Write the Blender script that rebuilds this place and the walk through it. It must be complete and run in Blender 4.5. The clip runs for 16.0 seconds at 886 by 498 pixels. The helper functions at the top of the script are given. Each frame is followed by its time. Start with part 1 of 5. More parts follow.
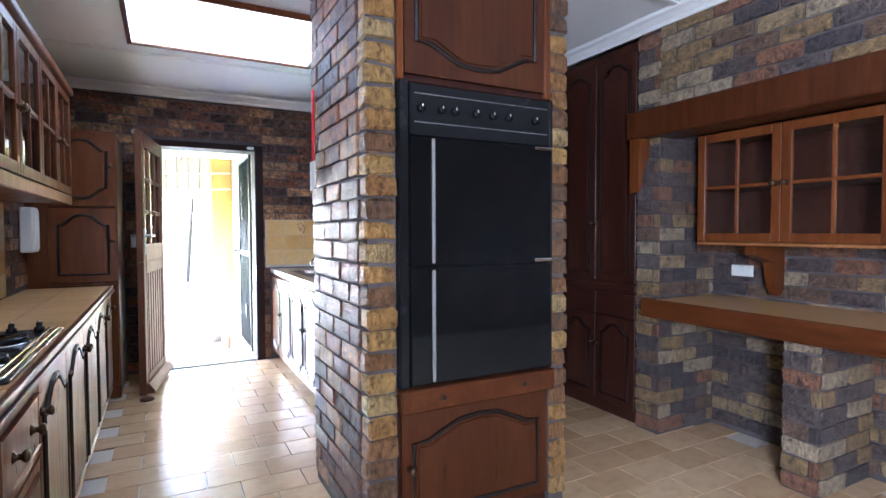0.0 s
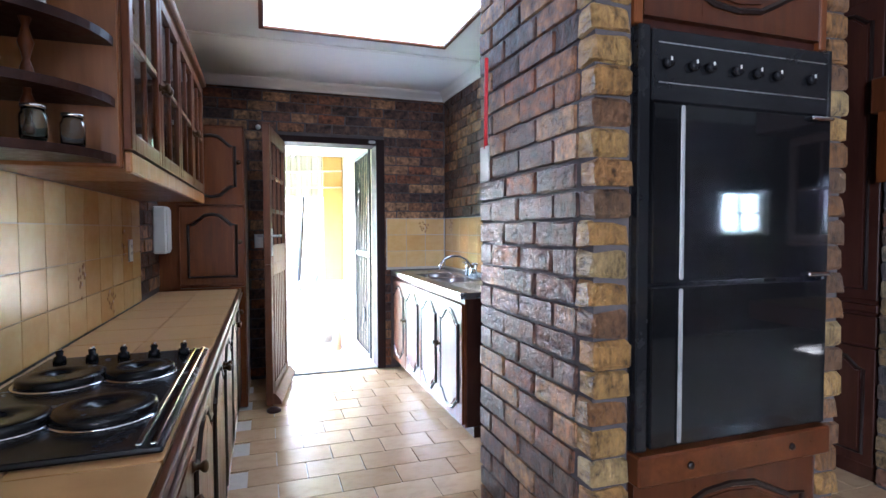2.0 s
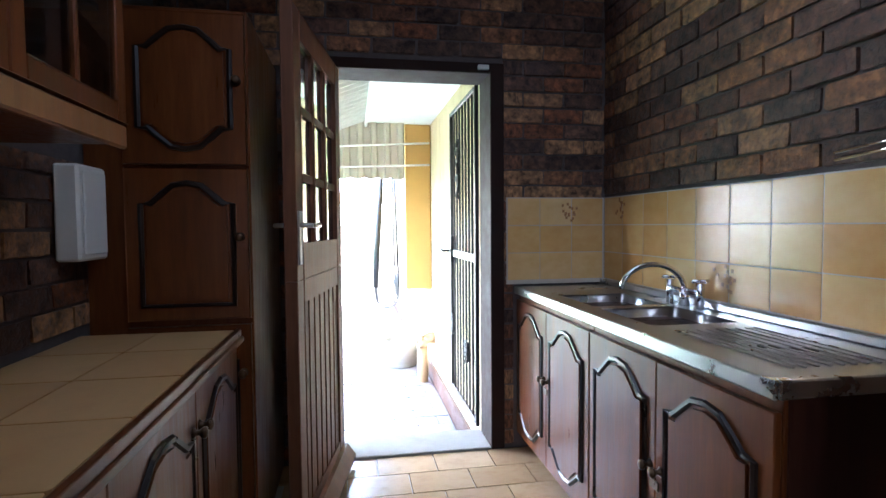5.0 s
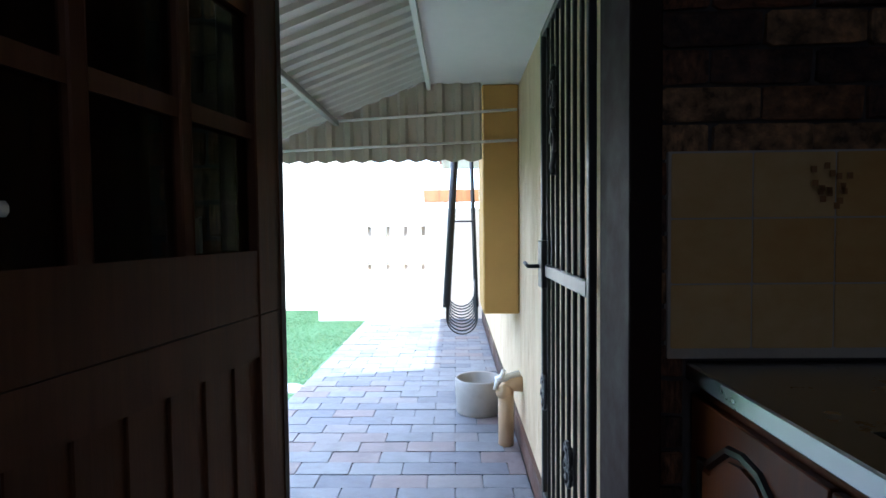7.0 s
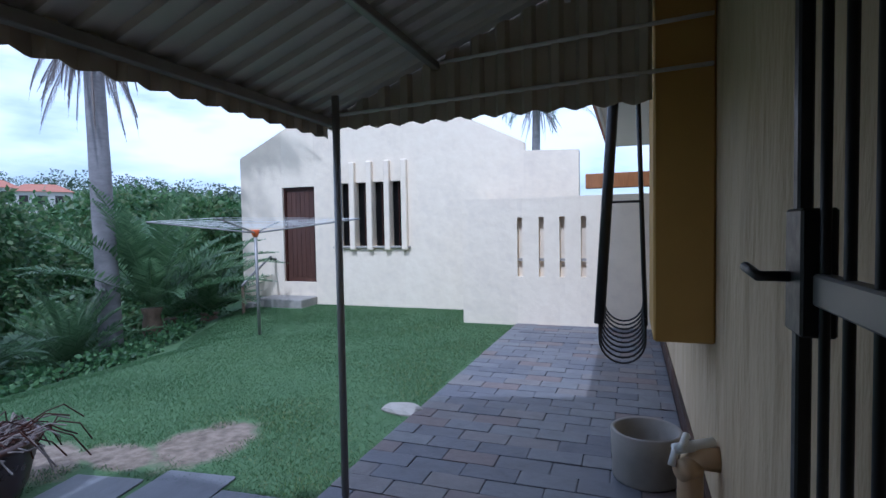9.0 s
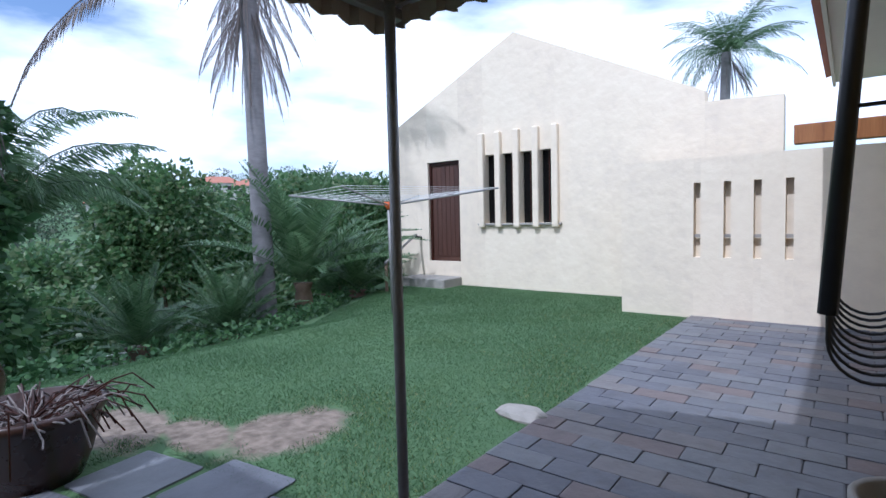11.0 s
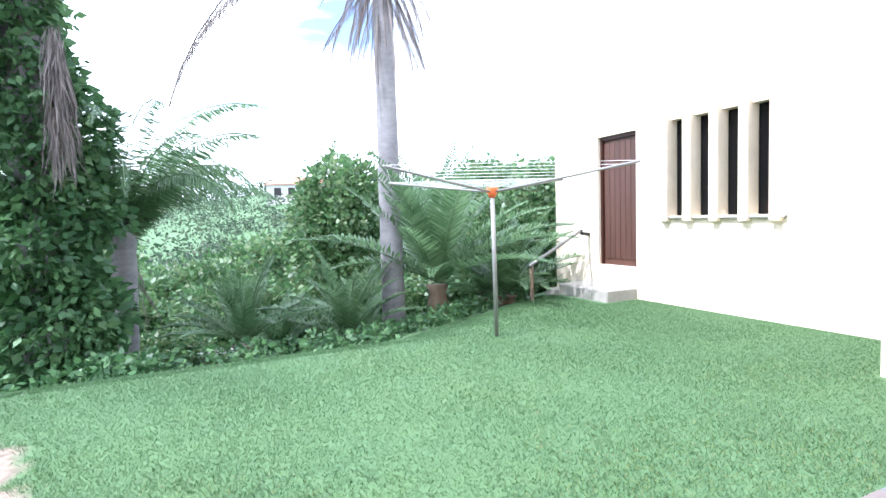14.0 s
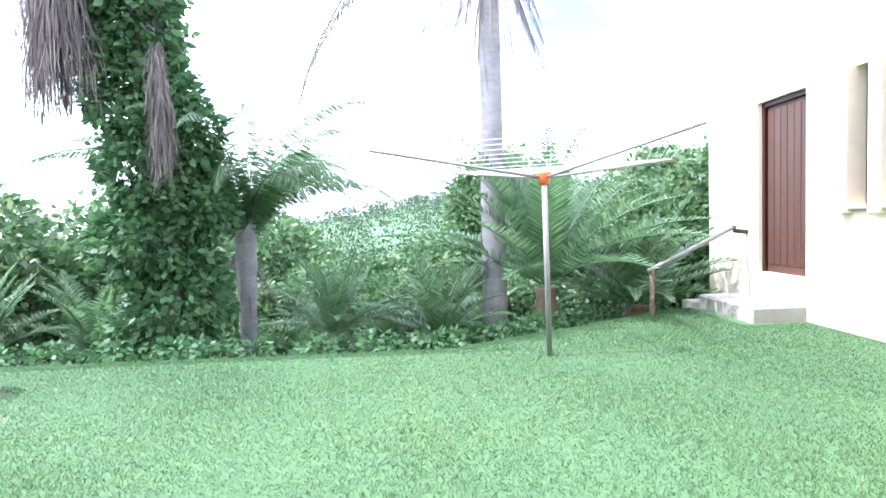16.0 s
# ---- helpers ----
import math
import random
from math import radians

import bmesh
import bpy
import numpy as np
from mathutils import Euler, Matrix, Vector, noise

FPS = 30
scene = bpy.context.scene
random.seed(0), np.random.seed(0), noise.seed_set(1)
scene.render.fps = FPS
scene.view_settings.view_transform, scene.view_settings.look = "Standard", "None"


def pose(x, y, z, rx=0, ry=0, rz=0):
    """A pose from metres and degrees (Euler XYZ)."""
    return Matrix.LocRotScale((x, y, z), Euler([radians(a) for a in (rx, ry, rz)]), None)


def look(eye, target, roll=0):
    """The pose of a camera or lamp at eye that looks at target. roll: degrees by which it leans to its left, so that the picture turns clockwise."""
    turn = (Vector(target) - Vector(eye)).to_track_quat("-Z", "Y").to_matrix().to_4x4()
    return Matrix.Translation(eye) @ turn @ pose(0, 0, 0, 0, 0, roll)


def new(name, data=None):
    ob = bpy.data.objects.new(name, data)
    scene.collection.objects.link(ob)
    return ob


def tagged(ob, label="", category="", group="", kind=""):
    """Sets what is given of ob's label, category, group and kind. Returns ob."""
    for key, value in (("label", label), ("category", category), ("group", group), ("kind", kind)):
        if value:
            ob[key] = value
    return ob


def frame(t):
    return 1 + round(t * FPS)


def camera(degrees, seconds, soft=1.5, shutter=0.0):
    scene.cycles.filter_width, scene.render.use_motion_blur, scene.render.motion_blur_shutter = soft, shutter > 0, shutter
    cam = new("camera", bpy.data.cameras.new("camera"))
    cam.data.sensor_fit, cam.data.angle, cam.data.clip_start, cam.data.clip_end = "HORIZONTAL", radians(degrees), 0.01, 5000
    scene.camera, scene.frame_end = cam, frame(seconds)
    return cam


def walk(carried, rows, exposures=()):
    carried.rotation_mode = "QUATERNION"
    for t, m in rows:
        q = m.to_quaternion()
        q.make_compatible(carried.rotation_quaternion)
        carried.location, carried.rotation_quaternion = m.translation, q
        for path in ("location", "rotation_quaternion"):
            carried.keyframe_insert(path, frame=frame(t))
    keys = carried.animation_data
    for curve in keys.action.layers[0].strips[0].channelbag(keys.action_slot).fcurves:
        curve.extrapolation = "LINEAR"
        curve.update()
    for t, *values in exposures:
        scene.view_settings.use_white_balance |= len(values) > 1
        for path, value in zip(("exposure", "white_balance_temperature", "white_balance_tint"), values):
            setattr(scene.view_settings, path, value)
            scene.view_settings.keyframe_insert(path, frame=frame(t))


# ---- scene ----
cam = camera(80.2, 16.0)
PATH = [
    (0.0, pose(0.070, 0.340, 1.270, 88.00, 0.20, -28.00)),
    (0.5, pose(0.010, 0.417, 1.249, 88.00, 0.20, -24.90)),
    (1.0, pose(-0.062, 0.561, 1.249, 88.00, 0.20, -22.40)),
    (1.5, pose(-0.106, 0.750, 1.262, 87.90, 0.30, -20.60)),
    (2.0, pose(-0.109, 0.992, 1.287, 87.80, 0.20, -18.80)),
    (2.5, pose(-0.136, 1.266, 1.293, 87.70, 0.30, -18.00)),
    (3.0, pose(-0.117, 1.563, 1.287, 87.60, 0.30, -17.20)),
    (3.5, pose(-0.046, 1.900, 1.278, 87.60, 0.40, -15.80)),
    (4.0, pose(0.000, 2.255, 1.259, 87.50, 0.40, -13.90)),
    (6.5, pose(0.398, 4.134, 1.223, 87.70, 0.60, -1.90)),
    (7.0, pose(0.473, 4.537, 1.215, 87.80, 0.60, 1.30)),
    (7.5, pose(0.545, 4.911, 1.200, 87.70, 0.70, 5.20)),
    (8.0, pose(0.571, 5.236, 1.171, 87.70, 0.80, 11.00)),
    (8.5, pose(0.580, 5.524, 1.156, 87.70, 0.90, 15.30)),
    (9.0, pose(0.588, 5.798, 1.141, 87.60, 1.00, 19.70)),
    (11.5, pose(0.407, 7.201, 0.882, 86.50, 1.40, 43.10)),
    (12.0, pose(0.372, 7.633, 0.882, 86.50, 1.40, 48.90)),
    (12.5, pose(0.345, 8.079, 0.882, 86.50, 1.50, 54.10)),
    (13.0, pose(0.251, 8.529, 0.875, 86.50, 1.60, 58.30)),
    (13.5, pose(0.171, 8.956, 0.867, 86.50, 1.50, 60.60)),
    (14.0, pose(0.085, 9.406, 0.853, 86.50, 1.60, 64.40)),
    (14.5, pose(-0.015, 9.871, 0.838, 86.50, 1.60, 68.70)),
    (15.0, pose(-0.069, 10.356, 0.808, 86.60, 1.70, 74.30)),
    (15.5, pose(-0.170, 10.806, 0.771, 86.80, 1.80, 80.40)),
    (16.0, pose(-0.234, 11.254, 0.756, 87.00, 1.90, 87.80)),
]
EXPOSURES = [(0.0, 6.7, 4900, 13), (2.0, 6.5, 4900, 13), (4.2, 6.2, 5000, 13), (5.4, 4.6, 5000, 12), (6.3, 3.1, 4900, 10), (7.0, 2.5, 4800, 10),
             (7.5, 1.5, 4800, 14), (8.0, 0.65, 4800, 15), (9.0, -0.1, 4800, 16), (11.3, 0.25, 5350, 15), (12.0, 0.9, 5700, 14), (13.0, 1.4, 5700, 14),
             (14.0, 1.8, 5600, 14), (16.0, 2.1, 5600, 14)]
walk(cam, PATH, EXPOSURES)

# ---- world, sun and large lights ----
SUN_TO = Vector((0.0, -0.60, 0.80)).normalized()
world = bpy.data.worlds.new("world")
scene.world = world
world.use_nodes = True
wn, wl = world.node_tree.nodes, world.node_tree.links
sky = wn.new("ShaderNodeTexSky")
sky.sky_type = 'NISHITA'
sky.sun_disc = False
sky.sun_elevation = math.asin(SUN_TO.z)
sky.sun_rotation = math.atan2(SUN_TO.x, SUN_TO.y)
sky.air_density, sky.dust_density, sky.ozone_density = 1.0, 1.5, 1.0
wtc = wn.new("ShaderNodeTexCoord")
wmap = wn.new("ShaderNodeMapping")
wmap.inputs["Scale"].default_value = (1.2, 1.2, 4.0)
wl.new(wtc.outputs["Generated"], wmap.inputs[0])
cloud = wn.new("ShaderNodeTexNoise")
cloud.inputs["Scale"].default_value, cloud.inputs["Detail"].default_value = 2.2, 7
wl.new(wmap.outputs[0], cloud.inputs["Vector"])
cr = wn.new("ShaderNodeValToRGB")
cr.color_ramp.elements[0].position, cr.color_ramp.elements[1].position = 0.30, 0.52
wl.new(cloud.outputs["Fac"], cr.inputs[0])
mixc = wn.new("ShaderNodeMix")
mixc.data_type = 'RGBA'
wl.new(cr.outputs[0], mixc.inputs["Factor"])
wl.new(sky.outputs[0], mixc.inputs["A"])
mixc.inputs["B"].default_value = (8.5, 8.8, 9.2, 1)
wl.new(mixc.outputs["Result"], wn["Background"].inputs[0])
wn["Background"].inputs[1].default_value = 0.15

# added fill lamp for the alcove, set in an unseen window over the worktop
wlamp = new("alcove_fill_light", bpy.data.lights.new("alcove_fill_light", 'AREA'))
wlamp.data.shape, wlamp.data.size, wlamp.data.size_y, wlamp.data.energy, wlamp.data.color = 'RECTANGLE', 0.85, 0.75, 2.4, (1.0, 0.97, 0.93)
wlamp.matrix_world = look((-.84, -1.0, 1.5), (3.0, -1.0, 1.5))
sun = new("sun", bpy.data.lights.new("sun", 'SUN'))
sun.data.energy, sun.data.angle, sun.data.color = 2.7, radians(0.8), (1.0, 0.96, 0.90)
sun.matrix_world = look((0, 0, 30), Vector((0, 0, 30)) - SUN_TO)


# ---- materials ----
def M(name, cols, scale=6.0, rough=0.5, metal=0.0, bump=0.15, stretch=(1, 1, 1), rand=None, island=False, coarse=0.8,
      bump_scale=None, rough_var=0.1, spread=0.22, dist=0.01):
    """A node material: noise at two scales over a colour ramp, with relief and varying gloss."""
    m = bpy.data.materials.new(name)
    m.use_nodes = True
    nt = m.node_tree
    n, l = nt.nodes, nt.links
    b = n["Principled BSDF"]
    tc = n.new("ShaderNodeTexCoord")
    mp = n.new("ShaderNodeMapping")
    mp.inputs["Scale"].default_value = stretch
    l.new(tc.outputs["Object"], mp.inputs[0])
    info = n.new("ShaderNodeObjectInfo")
    add = n.new("ShaderNodeVectorMath")
    add.operation = 'MULTIPLY_ADD'
    comb = n.new("ShaderNodeCombineXYZ")
    for k in range(3):
        l.new(info.outputs["Random"], comb.inputs[k])
    l.new(comb.outputs[0], add.inputs[0])
    add.inputs[1].default_value = (17, 31, 23)
    l.new(mp.outputs[0], add.inputs[2])
    f = n.new("ShaderNodeTexNoise")
    f.inputs["Scale"].default_value, f.inputs["Detail"].default_value = scale, 8
    f.inputs["Roughness"].default_value = 0.62
    c = n.new("ShaderNodeTexNoise")
    c.inputs["Scale"].default_value, c.inputs["Detail"].default_value = coarse, 4
    l.new(add.outputs[0], f.inputs["Vector"])
    l.new(add.outputs[0], c.inputs["Vector"])
    mx = n.new("ShaderNodeMath")
    mx.operation = 'ADD'
    l.new(f.outputs["Fac"], mx.inputs[0])
    l.new(c.outputs["Fac"], mx.inputs[1])
    hf = n.new("ShaderNodeMath")
    hf.operation = 'MULTIPLY'
    hf.inputs[1].default_value = 0.5
    l.new(mx.outputs[0], hf.inputs[0])
    rp = n.new("ShaderNodeValToRGB")
    e = rp.color_ramp.elements
    while len(e) < len(cols):
        e.new(0.5)
    for k, col in enumerate(cols):
        e[k].position = 0.5 - spread + 2 * spread * k / max(1, len(cols) - 1)
        e[k].color = (*col, 1)
    l.new(hf.outputs[0], rp.inputs[0])
    out = rp.outputs[0]
    if rand:
        r2 = n.new("ShaderNodeValToRGB")
        r2.color_ramp.interpolation = 'CONSTANT'
        e2 = r2.color_ramp.elements
        while len(e2) < len(rand):
            e2.new(0.5)
        for k, col in enumerate(rand):
            e2[k].position = k / len(rand)
            e2[k].color = (*col, 1)
        if island:
            g = n.new("ShaderNodeNewGeometry")
            l.new(g.outputs["Random Per Island"], r2.inputs[0])
        else:
            l.new(info.outputs["Random"], r2.inputs[0])
        mm = n.new("ShaderNodeMix")
        mm.data_type, mm.blend_type = 'RGBA', 'MULTIPLY'
        mm.inputs["Factor"].default_value = 1.0
        l.new(r2.outputs[0], mm.inputs["A"])
        l.new(out, mm.inputs["B"])
        out = mm.outputs["Result"]
    l.new(out, b.inputs["Base Color"])
    rr = n.new("ShaderNodeMapRange")
    rr.inputs["From Min"].default_value, rr.inputs["From Max"].default_value = 0.3, 0.7
    rr.inputs["To Min"].default_value, rr.inputs["To Max"].default_value = max(0.02, rough - rough_var), min(1, rough + rough_var)
    l.new(f.outputs["Fac"], rr.inputs["Value"])
    l.new(rr.outputs[0], b.inputs["Roughness"])
    b.inputs["Metallic"].default_value = metal
    if bump:
        bp = n.new("ShaderNodeBump")
        bp.inputs["Strength"].default_value, bp.inputs["Distance"].default_value = bump, dist
        if bump_scale:
            bn = n.new("ShaderNodeTexNoise")
            bn.inputs["Scale"].default_value, bn.inputs["Detail"].default_value = bump_scale, 6
            l.new(add.outputs[0], bn.inputs["Vector"])
            l.new(bn.outputs["Fac"], bp.inputs["Height"])
        else:
            l.new(f.outputs["Fac"], bp.inputs["Height"])
        l.new(bp.outputs[0], b.inputs["Normal"])
    return m


def emitter(name, col, strength):
    m = bpy.data.materials.new(name)
    m.use_nodes = True
    b = m.node_tree.nodes["Principled BSDF"]
    b.inputs["Base Color"].default_value = (0.8, 0.8, 0.8, 1)
    b.inputs["Emission Color"].default_value = (*col, 1)
    b.inputs["Emission Strength"].default_value = strength
    return m


def leaf_mat(name, a, b2, rand, rough=0.45, trans=0.42):
    """Leaf: diffuse and gloss with some light let through."""
    m = M(name, [a, b2], scale=3, rough=rough, bump=0.0, rand=rand, island=True, spread=0.12)
    n, l = m.node_tree.nodes, m.node_tree.links
    b = n["Principled BSDF"]
    t = n.new("ShaderNodeBsdfTranslucent")
    mx = n.new("ShaderNodeMixShader")
    mx.inputs[0].default_value = trans
    l.new(b.inputs["Base Color"].links[0].from_socket, t.inputs[0])
    l.new(b.outputs[0], mx.inputs[1])
    l.new(t.outputs[0], mx.inputs[2])
    l.new(mx.outputs[0], n["Material Output"].inputs[0])
    return m


def glass_mat(name, tint=(0.9, 0.95, 0.93), rough=0.02):
    m = bpy.data.materials.new(name)
    m.use_nodes = True
    b = m.node_tree.nodes["Principled BSDF"]
    b.inputs["Base Color"].default_value = (*tint, 1)
    b.inputs["Transmission Weight"].default_value = 1.0
    b.inputs["Roughness"].default_value = rough
    b.inputs["IOR"].default_value = 1.45
    return m


BRICK_DARK = M("clinker_brick", [(0.32, 0.29, 0.29), (0.88, 0.77, 0.70), (1.3, 1.1, 0.92), (2.1, 1.7, 1.3)], scale=9, rough=0.5, bump=0.4, coarse=4, spread=0.11, dist=0.04, stretch=(1, .2, .36), rough_var=0.2,
               rand=[(0.0716, 0.0446, 0.0372), (0.1237, 0.0670, 0.0446), (0.0553, 0.0363, 0.0322), (0.1693, 0.0949, 0.0546), (0.0911, 0.0558, 0.0471),
                     (0.1497, 0.0670, 0.0372), (0.0651, 0.0446, 0.0397), (0.2083, 0.1339, 0.0794), (0.1042, 0.0670, 0.0546), (0.0781, 0.0474, 0.0372), (0.2409, 0.1562, 0.0893)])
BRICK_TAN = M("tan_brick", [(0.2, 0.17, 0.16), (0.75, 0.68, 0.62), (1.1, 1.05, 0.98), (1.4, 1.3, 1.2)], spread=0.14, scale=9, rough=0.5, bump=0.8, coarse=4, dist=0.05, stretch=(1, .2, .36),
              rand=[(0.336, 0.192, 0.06), (0.216, 0.112, 0.044), (0.368, 0.232, 0.08), (0.136, 0.08, 0.044), (0.288, 0.152, 0.052), (0.36, 0.264, 0.12), (0.176, 0.096, 0.048)])
BRICK_MIX = M("mixed_brick", [(0.35, 0.33, 0.34), (0.85, 0.8, 0.8), (1.2, 1.1, 1.0), (1.5, 1.4, 1.3)], spread=0.14, scale=9, rough=0.5, bump=0.8, coarse=4, dist=0.05, stretch=(1, .2, .36),
              rand=[(0.216, 0.15, 0.072), (0.078, 0.06, 0.06), (0.18, 0.09, 0.054), (0.06, 0.051, 0.057), (0.252, 0.192, 0.108), (0.12, 0.078, 0.054), (0.096, 0.078, 0.078), (0.288, 0.24, 0.168)])
MORTAR = M("mortar", [(0.045, 0.038, 0.038), (0.13, 0.11, 0.105)], scale=30, rough=0.9, bump=0.4)
WOOD = M("stained_wood", [(0.055, 0.016, 0.004), (0.11, 0.031, 0.007), (0.17, 0.055, 0.013)], scale=7, rough=0.36, bump=0.08, stretch=(6, 6, 0.6), coarse=1.5)
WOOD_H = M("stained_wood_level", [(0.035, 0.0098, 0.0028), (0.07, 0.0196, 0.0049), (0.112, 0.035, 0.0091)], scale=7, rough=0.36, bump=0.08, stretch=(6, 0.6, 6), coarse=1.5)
WOOD_DARK = M("dark_wood", [(0.018, 0.006, 0.004), (0.035, 0.011, 0.007), (0.06, 0.02, 0.01)], scale=7, rough=0.4, bump=0.08, stretch=(6, 6, 0.6), coarse=1.5)
WOOD_OVEN = M("red_brown_wood", [(0.028, 0.008, 0.003), (0.055, 0.016, 0.005), (0.085, 0.027, 0.008)], scale=7, rough=0.36, bump=0.08, stretch=(6, 6, 0.6), coarse=1.5)
WOOD_LIGHT = M("honey_wood", [(0.15, 0.055, 0.017), (0.25, 0.10, 0.032), (0.33, 0.145, 0.05)], scale=7, rough=0.38, bump=0.08, stretch=(6, 6, 0.6), coarse=1.5)
DOORWOOD = M("door_wood", [(0.07, 0.026, 0.013), (0.12, 0.047, 0.022), (0.17, 0.072, 0.034)], scale=7, rough=0.5, bump=0.1, stretch=(8, 8, 0.6), coarse=1.5)
FRAME_PAINT = M("frame_paint", [(0.012, 0.006, 0.005), (0.03, 0.012, 0.009)], scale=14, rough=0.75, bump=0.1)
GROOVE = M("dark_stain", [(0.006, 0.003, 0.002), (0.014, 0.006, 0.004)], rough=0.35, bump=0.0)
PLASTER_IN = M("white_ceiling", [(0.78, 0.78, 0.79), (0.84, 0.84, 0.84)], scale=9, rough=0.8, bump=0.05)
CORNICE = M("cornice_white", [(0.68, 0.67, 0.66), (0.78, 0.77, 0.76)], scale=9, rough=0.6, bump=0.03)
WALL_CREAM = M("cream_plaster", [(0.64, 0.55, 0.44), (0.74, 0.64, 0.50), (0.78, 0.69, 0.55)], scale=5, rough=0.85, bump=0.6, bump_scale=5, coarse=0.5, dist=0.02)
WALL_NEAR = M("dragged_plaster", [(0.40, 0.30, 0.17), (0.55, 0.43, 0.27), (0.62, 0.50, 0.33)], scale=4, rough=0.85, bump=1.0, bump_scale=2.4, stretch=(1, 1.6, 0.55), coarse=0.7, dist=0.09)
WALL_YELLOW = M("ochre_plaster", [(0.42, 0.25, 0.06), (0.52, 0.32, 0.09)], scale=5, rough=0.8, bump=0.15)
GROUT_TAN = M("tan_grout", [(0.40, 0.28, 0.14), (0.48, 0.35, 0.19)], scale=20, rough=0.9)
GROUT_BROWN = M("brown_grout", [(0.16, 0.10, 0.055), (0.24, 0.155, 0.085)], scale=20, rough=0.9)
GROUT = M("grout", [(0.42, 0.37, 0.31), (0.55, 0.5, 0.43)], scale=20, rough=0.9)
FLOOR_TILE = M("floor_tile", [(0.82, 0.74, 0.66), (1.0, 0.97, 0.93), (1.05, 1.03, 1.0)], scale=5, rough=0.24, bump=0.0, coarse=3, spread=0.2, rough_var=0.03,
               rand=[(0.48, 0.33, 0.19), (0.52, 0.37, 0.22), (0.43, 0.29, 0.16), (0.54, 0.39, 0.24)])
TILE_WALL = M("wall_tile", [(0.86, 0.74, 0.56), (1.0, 1.0, 0.98)], scale=3, rough=0.2, bump=0.02, coarse=2, rough_var=0.03,
              rand=[(0.70, 0.48, 0.21), (0.66, 0.43, 0.17), (0.72, 0.52, 0.25), (0.60, 0.36, 0.13), (0.70, 0.50, 0.24)])
TILE_TOP = M("counter_tile", [(0.88, 0.80, 0.70), (1.0, 0.97, 0.92), (1.03, 1.0, 0.96)], scale=4, rough=0.32, bump=0.0, coarse=3, spread=0.2, rough_var=0.02,
             rand=[(0.44, 0.27, 0.115), (0.40, 0.24, 0.10), (0.47, 0.30, 0.13)])
MOTIF = M("tile_print", [(0.30, 0.15, 0.06), (0.38, 0.20, 0.08)], rough=0.25, bump=0)
BLACK = M("black_enamel", [(0.006, 0.006, 0.007), (0.011, 0.011, 0.012)], rough=0.25, bump=0, rough_var=0.04)
BLACK_GLASS = M("black_glass", [(0.004, 0.004, 0.005), (0.006, 0.006, 0.006)], rough=0.05, bump=0, rough_var=0.01)
IRON = M("black_iron", [(0.008, 0.008, 0.009), (0.02, 0.018, 0.018)], scale=30, rough=0.45, bump=0.1)
BRASS = M("old_brass", [(0.06, 0.035, 0.02), (0.12, 0.075, 0.04)], scale=30, rough=0.35, metal=0.8, bump=0.05)
CHROME = M("chrome", [(0.72, 0.72, 0.74), (0.8, 0.8, 0.82)], rough=0.12, metal=1.0, bump=0, rough_var=0.05)
STEEL = M("brushed_steel", [(0.46, 0.46, 0.47), (0.52, 0.52, 0.53)], scale=8, rough=0.3, metal=1.0, bump=0.0, rough_var=0.05)
WHITE = M("white_plastic", [(0.66, 0.65, 0.6), (0.74, 0.73, 0.68)], rough=0.4, bump=0)
RED = M("red_plastic", [(0.5, 0.015, 0.02), (0.62, 0.025, 0.03)], rough=0.4, bump=0)
ORANGE = M("orange_plastic", [(0.6, 0.12, 0.03), (0.7, 0.16, 0.05)], rough=0.5, bump=0)
CERAMIC = M("white_ceramic", [(0.7, 0.7, 0.68), (0.8, 0.8, 0.78)], rough=0.2, bump=0)
for mm_ in (FRAME_PAINT, BRICK_DARK, WOOD_OVEN, BLACK, BLACK_GLASS, WOOD, WOOD_H, WOOD_DARK, DOORWOOD):
    mm_.node_tree.nodes["Principled BSDF"].inputs["Specular IOR Level"].default_value = 0.25
PANE = glass_mat("window_glass")
DOOR_GLASS = glass_mat("door_glass", (0.45, 0.45, 0.43), 0.03)
DOOR_GLASS.node_tree.nodes["Principled BSDF"].inputs["IOR"].default_value = 1.1
JAR_GLASS = glass_mat("jar_glass", (0.85, 0.92, 0.88))
SHEET = M("painted_sheet", [(0.42, 0.40, 0.38), (0.52, 0.50, 0.47), (0.58, 0.56, 0.53)], scale=5, rough=0.5, bump=0.05)
SHEET_VAL = M("valance_sheet", [(0.40, 0.35, 0.28), (0.50, 0.45, 0.38)], scale=5, rough=0.6, bump=0.05)
GALV = M("painted_steel", [(0.20, 0.19, 0.18), (0.32, 0.31, 0.30)], scale=18, rough=0.45, metal=0.3, bump=0.05)
STONE = M("slate_paver", [(0.62, 0.6, 0.6), (1.0, 1.0, 1.0), (1.2, 1.2, 1.15)], scale=8, rough=0.55, bump=0.3, coarse=2.5, dist=0.02, stretch=(1, .5, .2),
          rand=[(0.115, 0.12, 0.145), (0.14, 0.145, 0.165), (0.10, 0.105, 0.13), (0.155, 0.145, 0.15), (0.125, 0.13, 0.15), (0.15, 0.12, 0.12), (0.15, 0.155, 0.17)])
STONE_BED = M("paver_joint", [(0.07, 0.07, 0.075), (0.11, 0.105, 0.11)], scale=30, rough=0.95)
LAWN = M("lawn_soil", [(0.06, 0.122, 0.05), (0.072, 0.138, 0.056), (0.09, 0.152, 0.06)], scale=3, rough=0.9, bump=0.6, bump_scale=40, coarse=0.4)
